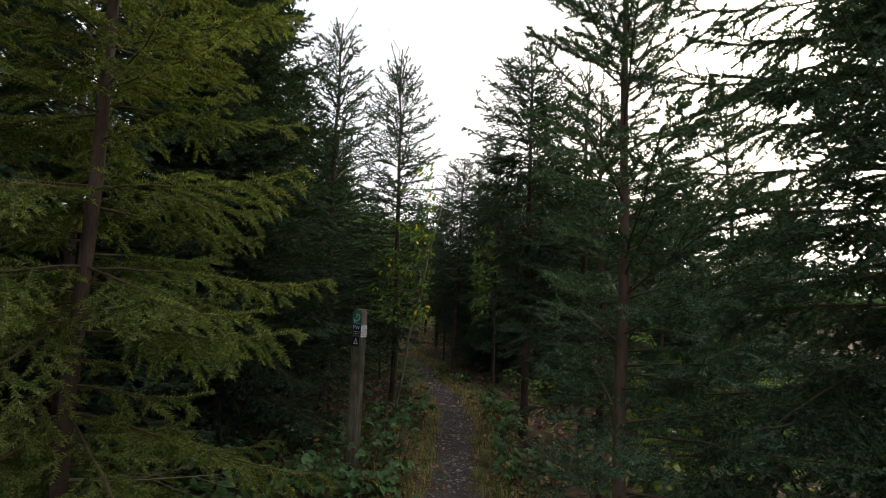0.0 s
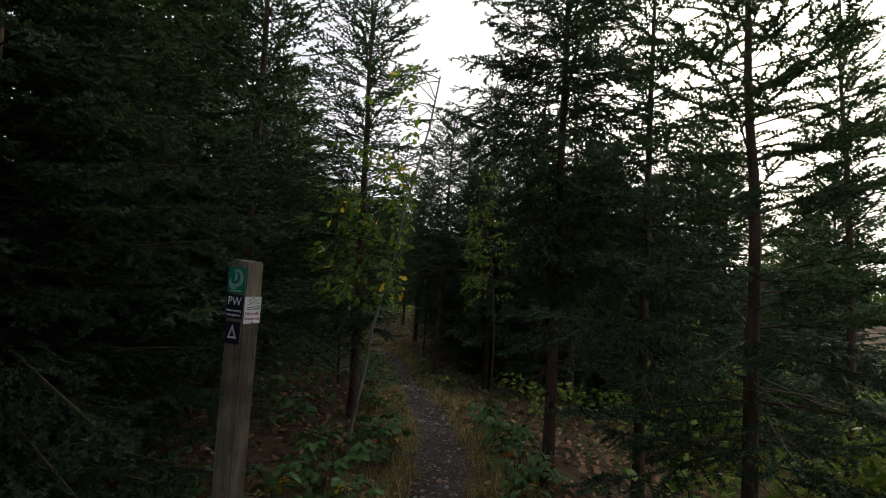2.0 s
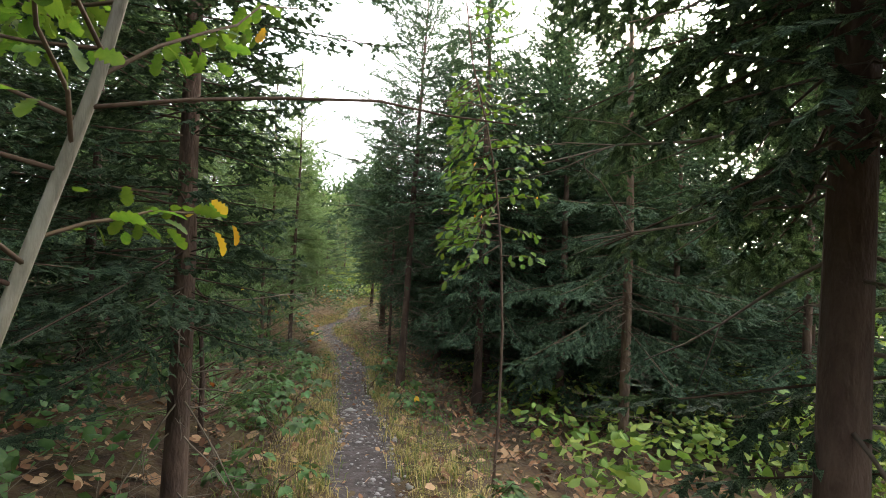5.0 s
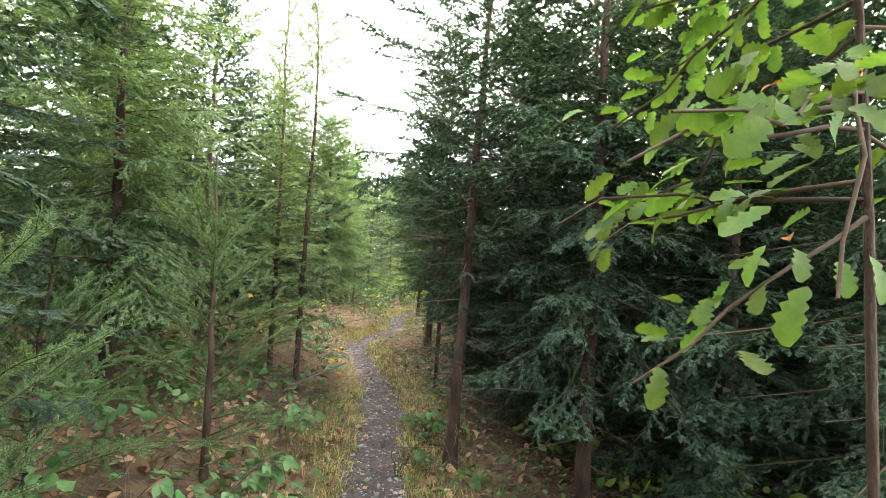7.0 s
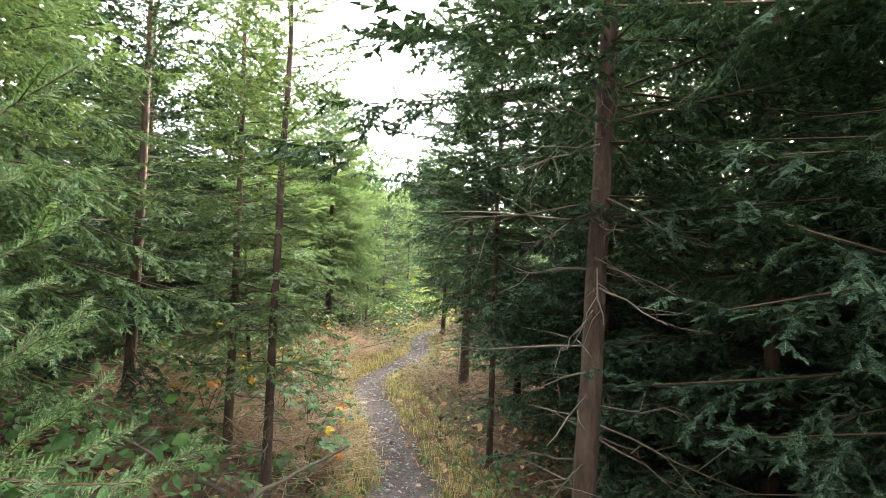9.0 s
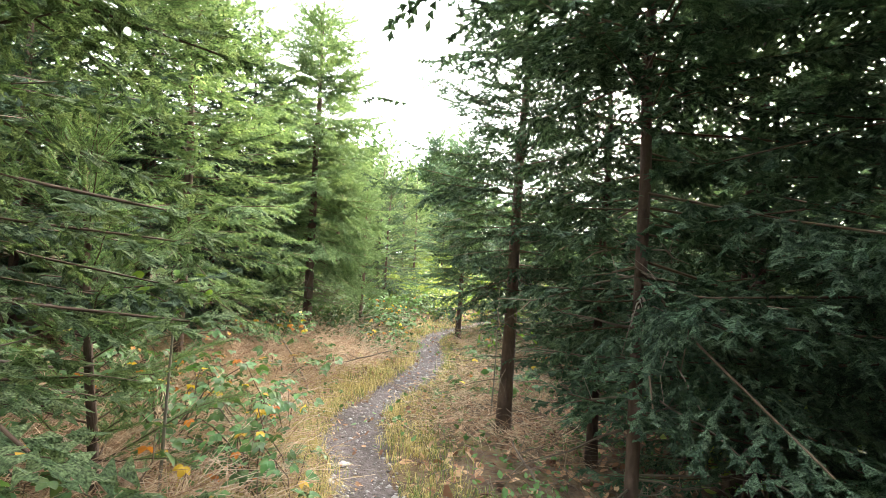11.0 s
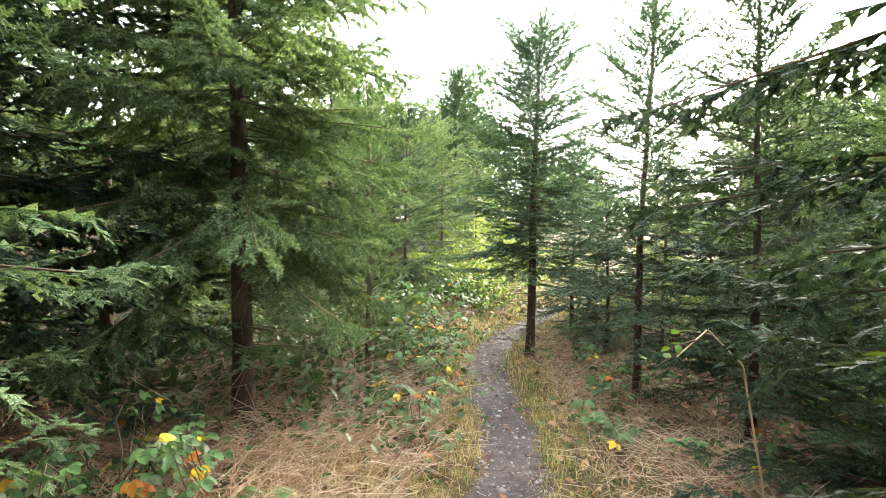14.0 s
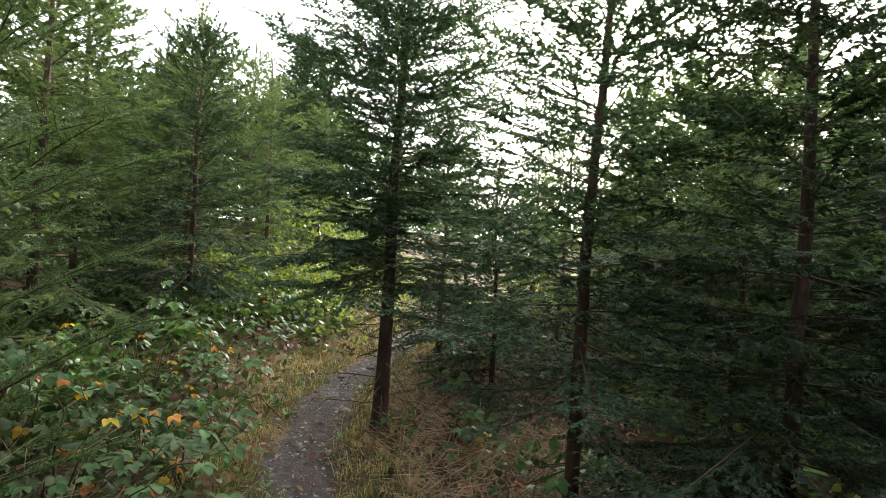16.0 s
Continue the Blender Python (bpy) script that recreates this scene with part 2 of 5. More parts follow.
def tubes(paths, sides=5):
    """Tapered tubes along many polylines; paths: list of (points (n,3), radii (n,))."""
    vs, fs, base = [], [], 0
    ring = np.arange(sides)
    ang = 2 * np.pi * ring / sides
    for pts, rad in paths:
        pts, rad = np.asarray(pts, float), np.asarray(rad, float)
        n = len(pts)
        tan = unit(np.gradient(pts, axis=0))
        ref = np.where(np.abs(tan[:, 2:3]) > 0.9, [[1.0, 0, 0]], [[0, 0, 1.0]])
        a = unit(np.cross(tan, ref))
        b = np.cross(tan, a)
        v = pts[:, None] + rad[:, None, None] * (np.cos(ang)[None, :, None] * a[:, None] + np.sin(ang)[None, :, None] * b[:, None])
        vs.append(v.reshape(-1, 3))
        i = base + (np.arange(n - 1)[:, None] * sides + ring[None])
        j = base + (np.arange(n - 1)[:, None] * sides + (ring[None] + 1) % sides)
        fs.append(np.stack([i, j, j + sides, i + sides], -1).reshape(-1, 4))
        base += n * sides
    return np.concatenate(vs), np.concatenate(fs)


def smooth_step(a, b, v):
    t = np.clip((np.asarray(v, float) - a) / (b - a), 0, 1)
    return t * t * (3 - 2 * t)


# ---------------------------------------------------------------- the lie of the land
LINE_Y = [-40, 1, 5.6, 8.1, 9.3, 11.5, 12.6, 13.7, 15, 16.2, 16.9, 17.7, 18.4, 19.4, 20.6, 21.9, 22.5, 23.1, 24, 25, 27, 30, 60]
LINE_X = [1.0, 1.0, 0.93, 0.88, 0.74, 0.36, 0.12, -0.02, -0.36, -0.80, -1.14, -1.29, -1.18, -1.02, -1.04, -1.26, -1.35, -1.27, -1.05, -0.7, 0.2, 1.6, 14]
LEVEL_Y = [-40, 0, 1.35, 3, 5.75, 8, 10, 12.2, 14.7, 17.5, 20.8, 28, 60, 400]
LEVEL_Z = [0.9, 0.55, 0.5, 0.40, 0.24, 0.23, 0.17, 0.0, -0.05, -0.02, -0.1, -0.05, 0.3, 4]


def gentle(y, ys, vs):
    """Linear interpolation, softened over half a metre."""
    return sum(np.interp(np.asarray(y, float) + d, ys, vs) for d in (-0.5, -0.25, 0, 0.25, 0.5)) / 5


def line(y):
    return gentle(y, LINE_Y, LINE_X)


def hills(x, y):
    x, y = np.asarray(x, float), np.asarray(y, float)
    return (0.022 * np.sin(2.1 * x + 1.3 * y) + 0.018 * np.sin(3.7 * x - 2.3 * y + 1) + 0.012 * np.sin(6.3 * x + 5.1 * y + 2)
            + 0.008 * np.sin(11 * x - 9 * y))


def ground_z(x, y):
    x, y = np.asarray(x, float), np.asarray(y, float)
    d = x - line(y)
    left, right = np.maximum(-d, 0), np.maximum(d, 0)
    bank = 0.24 * smooth_step(0.3, 1.1, left) * (0.45 + 0.55 * smooth_step(8, 12, y)) + 0.12 * np.clip(left - 1.0, 0, 8)
    fall = -0.05 * smooth_step(0.3, 1.2, right) - 0.13 * np.clip(right - 1.0, 0, 9)
    off = smooth_step(0.15, 0.4, np.abs(d))
    return gentle(y, LEVEL_Y, LEVEL_Z) + bank + fall - 0.035 * (1 - smooth_step(0.1, 0.33, np.abs(d))) + hills(x, y) * (0.25 + 0.75 * off)


def gz(x, y):
    return float(ground_z(x, y))


def spread(a, b, step, far, grow=1.35):
    core = np.arange(a, b + step / 2, step)
    out, s, lo, hi = [], step, [a], [b]
    while hi[-1] < far:
        s *= grow
        hi.append(hi[-1] + s)
        lo.append(lo[-1] - s)
    return np.concatenate([lo[:0:-1], core, hi[1:]])


gx_, gy_ = spread(-4.5, 5.0, 0.07, 700), spread(-2, 30, 0.11, 700)
GX, GY = np.meshgrid(gx_, gy_)
gv = np.stack([GX, GY, ground_z(GX, GY)], -1).reshape(-1, 3)
nx = len(gx_)
ij = (np.arange(len(gy_) - 1)[:, None] * nx + np.arange(nx - 1)[None]).ravel()
gf = np.stack([ij, ij + 1, ij + nx + 1, ij + nx], -1)
ground = piece("ground", mesh_of("ground", gv, [gf], [SOIL], True))
tagged(ground, "brown forest floor of soil, moss and leaf litter", "ground", kind="structure")

# the trodden path, a strip a few millimetres over the ground with ragged edges
rng = np.random.default_rng(5)
py = np.arange(-3, 29, 0.06)
cols = np.linspace(-1, 1, 11)
edge_l = 0.22 + 0.05 * np.sin(py * 2.7) + 0.03 * np.sin(py * 7.1 + 1) + rng.normal(0, 0.015, len(py))
edge_r = 0.22 + 0.05 * np.sin(py * 2.2 + 2) + 0.03 * np.sin(py * 8.3) + rng.normal(0, 0.015, len(py))
px = line(py)[:, None] + np.where(cols[None] < 0, cols[None] * edge_l[:, None], cols[None] * edge_r[:, None])
pyy = np.repeat(py[:, None], 11, 1)
pz = ground_z(px, pyy) + 0.010 * (1 - cols[None] ** 8) - 0.004
pz += rng.normal(0, 0.003, pz.shape)
pv = np.stack([px, pyy, pz], -1).reshape(-1, 3)
ij = (np.arange(len(py) - 1)[:, None] * 11 + np.arange(10)[None]).ravel()
footpath = piece("path", mesh_of("path", pv, [np.stack([ij, ij + 1, ij + 12, ij + 11], -1)], [DIRT], True))
tagged(footpath, "narrow trodden dirt footpath with pebbles", "path", kind="structure")


# ---------------------------------------------------------------- spruce trees
def feathers(seg_a, seg_b, rng, tooth, needle, rows):
    """Needled shoots: along each shoot rows of forward-swept needles (or tufts of them), and one at its end."""
    ax = seg_b - seg_a
    ln = np.linalg.norm(ax, axis=1)
    n = np.maximum(2, np.rint(ln / tooth).astype(int))
    who = np.repeat(np.arange(len(ln)), n)
    k = np.arange(len(who)) - np.repeat(np.cumsum(n) - n, n)
    d0 = unit(ax)
    side0 = unit(np.cross(d0, [0.05, 0.03, 1.0]))
    up0 = np.cross(side0, d0)
    roll = rng.normal(0, 0.45, len(ln))
    d, side, up, roll = d0[who], side0[who], up0[who], roll[who]
    step = ax[who] / n[who][:, None]
    c0 = seg_a[who] + step * k[:, None]
    t = (k + 0.5) / n[who]
    out = []
    for ang in rows:
        a = ang + roll + rng.normal(0, 0.28, len(who))
        o = np.cos(a)[:, None] * side + np.sin(a)[:, None] * up
        nd = unit(o + (0.55 + 0.35 * rng.random(len(who)))[:, None] * d)
        lng = needle * (0.75 + 0.45 * rng.random(len(who))) * (1 - 0.35 * t ** 3)
        out.append(np.stack([c0, c0 + step * 1.02, c0 + 0.5 * step + nd * lng[:, None]], 1))
    w = side0 * (needle * 0.35)
    out.append(np.stack([seg_b - w, seg_b + w, seg_b + d0 * needle * 0.9], 1))
    v = np.concatenate(out).reshape(-1, 3)
    return v, np.arange(len(v)).reshape(-1, 3)


def stems(seg_a, seg_b, r, rng):
    """Three-sided stems along many shoots."""
    d = unit(seg_b - seg_a)
    a = unit(np.cross(d, [0.3, 0.2, 1.0]))
    b = np.cross(d, a)
    ring = [a, -0.5 * a + 0.87 * b, -0.5 * a - 0.87 * b]
    v = np.stack([seg_a + r * q for q in ring] + [seg_b + 0.5 * r * q for q in ring], 1)
    base = np.arange(len(seg_a))[:, None] * 6
    f = np.stack([base + np.array(q)[None] for q in ((0, 1, 4, 3), (1, 2, 5, 4), (2, 0, 3, 5))], 1)
    return v.reshape(-1, 3), f.reshape(-1, 4)


def along(pts, f):
    """Points at the shares f of a polyline with even steps."""
    s = np.linspace(0, 1, len(pts))
    return np.stack([np.interp(f, s, pts[:, i]) for i in range(3)], 1)


UP = np.array([0, 0, 1.0])


def sprays(pts, ln, u, rng, fill, hang, bare, third, cap):
    """Twigs on both sides of a limb, side shoots on them: start and end points of twig pieces and of shoots."""
    n = max(3, int(ln * 0.9 / (0.05 / fill)))
    f = 0.1 + 0.9 * (np.arange(n) + rng.random(n)) / n
    sd = np.where(np.arange(n) % 2, 1.0, -1.0)
    keep = rng.random(n) > bare * (0.3 + 0.7 * u) * (1.25 - f)
    f, sd = f[keep], sd[keep]
    n = len(f)
    if not n:
        return [np.zeros((0, 3))] * 6
    p = along(pts, f)
    tan = unit(along(pts, np.minimum(f + 0.1, 1.0)) - along(pts, np.maximum(f - 0.1, 0)))
    lat = unit(np.cross(tan, UP)) * sd[:, None]
    tl = np.clip(0.06 + 0.42 * ln * (1 - f), 0.06, cap) * rng.uniform(0.65, 1.2, n) * np.minimum(1, 0.4 + 1.7 * f)
    fall = hang * rng.uniform(0.1, 1.0, n) * (1 - 0.8 * u)
    td = unit(tan * rng.uniform(0.65, 1.05, n)[:, None] + lat * rng.uniform(0.6, 0.95, n)[:, None]
              + UP * (rng.normal(0.06, 0.16, n) - 0.45 * fall)[:, None])
    te = unit(td + UP * (0.12 - 1.1 * fall)[:, None] + tan * 0.15)
    q = p + td * (0.5 * tl)[:, None]
    e = q + te * (0.5 * tl)[:, None]
    if not third:
        return p, q, q, e, np.zeros((0, 3)), np.zeros((0, 3))
    n3 = np.maximum(1, (tl / (0.036 / fill)).astype(int))
    who = np.repeat(np.arange(n), n3)
    k = np.arange(len(who)) - np.repeat(np.cumsum(n3) - n3, n3)
    g = (k + 0.6 + 0.4 * rng.random(len(who))) / (n3[who] + 0.4)
    l3 = np.clip(0.028 + 0.5 * tl[who] * (1 - g), 0.03, 0.115) * rng.uniform(0.7, 1.2, len(who))
    first = (g < 0.5)[:, None]
    b3 = np.where(first, p[who] + (q - p)[who] * (2 * g)[:, None], q[who] + (e - q)[who] * (2 * g - 1)[:, None])
    d2 = np.where(first, td[who], te[who])
    l2 = unit(np.cross(d2, UP + 0.01)) * np.where(k % 2, 1, -1)[:, None]
    d3 = unit(d2 * 0.85 + l2 * rng.uniform(0.5, 0.9, len(who))[:, None] + UP * (rng.normal(0.05, 0.2, len(who)) - 0.8 * fall[who])[:, None])
    return p, q, q, e, b3, b3 + d3 * l3[:, None]


def spruce_meshes(seed, h, radius, clear, tooth=0.02, needle=0.02, rows=2, droop=0.5, bare=0.0, fill=1.0, leaf=NEEDLE, trunk_r=None, whorl=0.19,
                  dead=True, lean=0.0, shag=0.5, stem=True, foot=(0, 0, 0), gap=0.42, taper=0.7, over=2.1, third=True, between=7, spire=0.0, cap=0.30):
    rng = np.random.default_rng(seed)
    trunk_r = trunk_r or 0.0075 * h + 0.006
    zs = np.linspace(-0.12, h, 16)
    wob = np.cumsum(rng.normal(0, 0.012, (16, 2)), 0) * (zs / h)[:, None].clip(0, 1)
    wob += np.stack([lean * zs, 0 * zs], 1)
    tp = np.stack([wob[:, 0], wob[:, 1], zs], 1)
    tr = trunk_r * (1 - zs.clip(0) / h) ** 0.8 + 0.004
    tr[0] *= 1.5
    tr[1] *= 1.12
    tv, tf = tubes([(tp, tr)], 9)
    trunk = mesh_of("trunk", tv, [tf], [BARK], True)

    def axis(z):
        return np.array([np.interp(z, zs, tp[:, 0]), np.interp(z, zs, tp[:, 1]), z])

    limb_paths, bunch = [], []
    s = np.linspace(0, 1, 8)
    z = clear
    while z < h - 0.3:
        u = (z - clear) / max(h - clear, 0.1)
        tier = whorl * rng.uniform(0.85, 1.2) * (1 - 0.2 * u)
        count = int(rng.integers(5, 7)) if u < 0.85 else 4
        extra = int(round(between * (1 - 0.5 * u) * rng.uniform(0.7, 1.3)))
        a0 = rng.random() * 6.28
        for k in range(count + extra):
            main = k < count
            a = a0 + (6.283 * k / count if main else rng.uniform(0, 6.283)) + rng.normal(0, 0.15)
            zz = z + (rng.normal(0, 0.025) if main else rng.uniform(0.2, 0.85) * tier)
            uu = (zz - clear) / max(h - clear, 0.1)
            ln = radius * max(0.02, 1 - uu) ** taper * rng.uniform(0.75, 1.15) + 0.16
            if uu < 0.06:
                ln *= 0.8
            if not main:
                ln *= rng.uniform(0.3, 0.8)
            rise = math.radians(-14 * droop + 58 * max(uu, 0) ** 1.15 + rng.normal(0, 6) + (0 if main else 8))
            reach = ln * math.cos(rise)                 # branches over the path have been cut back
            for _ in range(12):
                wx, wy = foot[0] + math.cos(a) * reach, foot[1] + math.sin(a) * reach
                if zz > over or wy > 20.3 or abs(wx - float(line(wy))) > gap and (wx - float(line(wy))) * (foot[0] - float(line(foot[1]))) > 0:
                    break
                reach *= 0.85
            ln = max(reach / max(math.cos(rise), 0.3), 0.06)
            sag = -droop * 0.34 * ln * (1 - uu) * (s ** 1.6 - 0.75 * s ** 4)
            hd = np.array([math.cos(a), math.sin(a), 0])
            pts = axis(min(max(zz, clear * 0.8), h - 0.03)) + hd * (ln * s * math.cos(rise))[:, None] + UP * (ln * s * math.sin(rise) + sag)[:, None]
            pts += np.cumsum(rng.normal(0, 0.010 * ln, (8, 3)), 0) * s[:, None]
            limb_paths.append((pts, (0.0018 + 0.0026 * ln) * (1 - 0.4 * uu) * (1 - 0.8 * s) + 0.0012))
            bunch.append(sprays(pts, ln, min(max(uu, 0), 1), rng, fill, shag, bare, third, cap))
            i0 = 2 if uu < 0.3 else 1
            bunch.append((pts[i0:-1], pts[i0 + 1:]) + (np.zeros((0, 3)),) * 4)
        z += tier
    # the leader and thin upright shoots round the top
    tops = [(axis(h - 0.4), axis(h - 0.2)), (axis(h - 0.2), axis(h))]
    for _ in range(7):
        p = axis(h - rng.uniform(0.08, 0.6))
        a = rng.random() * 6.28
        tops.append((p, p + unit(np.array([math.cos(a) * 0.5, math.sin(a) * 0.5, 1.0])) * rng.uniform(0.12, 0.3 + spire)))
    tops = np.array(tops)
    bunch.append((tops[:, 0], tops[:, 1]) + (np.zeros((0, 3)),) * 4)
    sa = np.concatenate([b[i] for b in bunch for i in (0, 2)])
    sb = np.concatenate([b[i] for b in bunch for i in (1, 3)])
    segs_a = np.concatenate([sa] + [b[4] for b in bunch])
    segs_b = np.concatenate([sb] + [b[5] for b in bunch])
    # nothing hangs into the way of a walker
    ends = segs_b + np.asarray(foot)
    free = (np.abs(ends[:, 0] - line(ends[:, 1])) > 0.36) | (segs_b[:, 2] > 1.95) | (ends[:, 1] > 20.3)
    free &= segs_b[:, 2] > 0.05
    segs_a, segs_b = segs_a[free], segs_b[free]
    cv, cf = feathers(segs_a, segs_b, rng, tooth, needle, ((-0.35, 3.49), (-0.35, 3.49, 1.57), (-0.5, 3.64, 0.9, 2.24))[rows - 2])
    crown = mesh_of("crown", cv, [cf], [leaf])
    limb_paths = [(q, w) for q, w in limb_paths
                  if not ((np.abs((q + foot)[1:, 0] - line((q + foot)[1:, 1])) < 0.36) & (q[1:, 2] < 2.0) & ((q + foot)[1:, 1] < 20.3)).any()]
    lv, lf = tubes(limb_paths if stem else [(q[::3], w[::3]) for q, w in limb_paths], 4 if stem else 3)
    if stem:
        m = free[:len(sa)]
        s2v, s2f = stems(sa[m], sb[m], 0.0018, rng)
        lv, lf = np.concatenate([lv, s2v]), np.concatenate([lf, s2f + len(lv)])
    limbs = mesh_of("branchwork", lv, [lf], [TWIG], True)
    stub = None
    if dead and clear > 0.3:
        dp = []
        for _ in range(int(14 + 22 * clear)):
            zz = 0.15 + (clear + 0.35 - 0.15) * rng.random()
            a = rng.random() * 6.28
            ln = rng.uniform(0.12, 0.6) * min(1, radius)
            m = 5
            sh = np.linspace(0, 1, m)
            hd = np.array([math.cos(a), math.sin(a), rng.uniform(-0.45, 0.1)])
            pts = axis(zz) + hd * (ln * sh)[:, None] + np.cumsum(rng.normal(0, 0.018, (m, 3)), 0) * sh[:, None]
            dp.append((pts, 0.0042 * (1 - 0.8 * sh) + 0.0008))
            for _ in range(int(rng.integers(2, 6))):
                f = rng.uniform(0.3, 0.9)
                p = along(pts, [f])[0]
                d = unit(hd + rng.normal(0, 0.6, 3)) * ln * 0.4
                dp.append((np.array([p, p + d * 0.5 + rng.normal(0, 0.01, 3), p + d]), np.array([0.0020, 0.0014, 0.0007])))
        dv, df = tubes(dp, 3)
        stub = mesh_of("dead_wood", dv, [df], [DEAD], True)
    return trunk, limbs, crown, stub


def spruce(x, y, top, radius, clear, label, seed, turn=0.0, group="spruces along the path", **kw):
    z = gz(x, y)
    t = thing("spruce_tree", (x, y, z - 0.01), label, "tree", group, turn)
    trunk, limbs, crown, stub = spruce_meshes(seed, top - z, radius, clear, foot=(x, y, z), **kw)
    piece("trunk", trunk, t)
    tagged(piece("branchwork", limbs, t), kind="stuff")
    piece("crown", crown, t)
    if stub:
        tagged(piece("dead_wood", stub, t, "bare grey dead lower branches"), kind="stuff")
    return t


DARK = "dark green spruce with a slim brown trunk beside the path"
OPEN = "spruce with a bare lower trunk and dead twigs"
YOUNG = "young light green spruce with soft upright shoots"
THIN = "thin sparse spruce with bare spiky upper shoots"
FINE = dict(tooth=0.0115, needle=0.020, rows=3)
SOFT = dict(tooth=0.027, needle=0.025, rows=2, stem=False, fill=0.85)
MID = dict(tooth=0.036, needle=0.026, rows=2, stem=False, fill=0.8)
DENSE = dict(tooth=0.024, needle=0.024, rows=2, stem=False, fill=0.9)
BACK = dict(tooth=0.05, needle=0.036, rows=2, stem=False, fill=0.65, whorl=0.25, between=5)
FAR = dict(tooth=0.09, needle=0.065, rows=2, stem=False, fill=0.75, third=False)
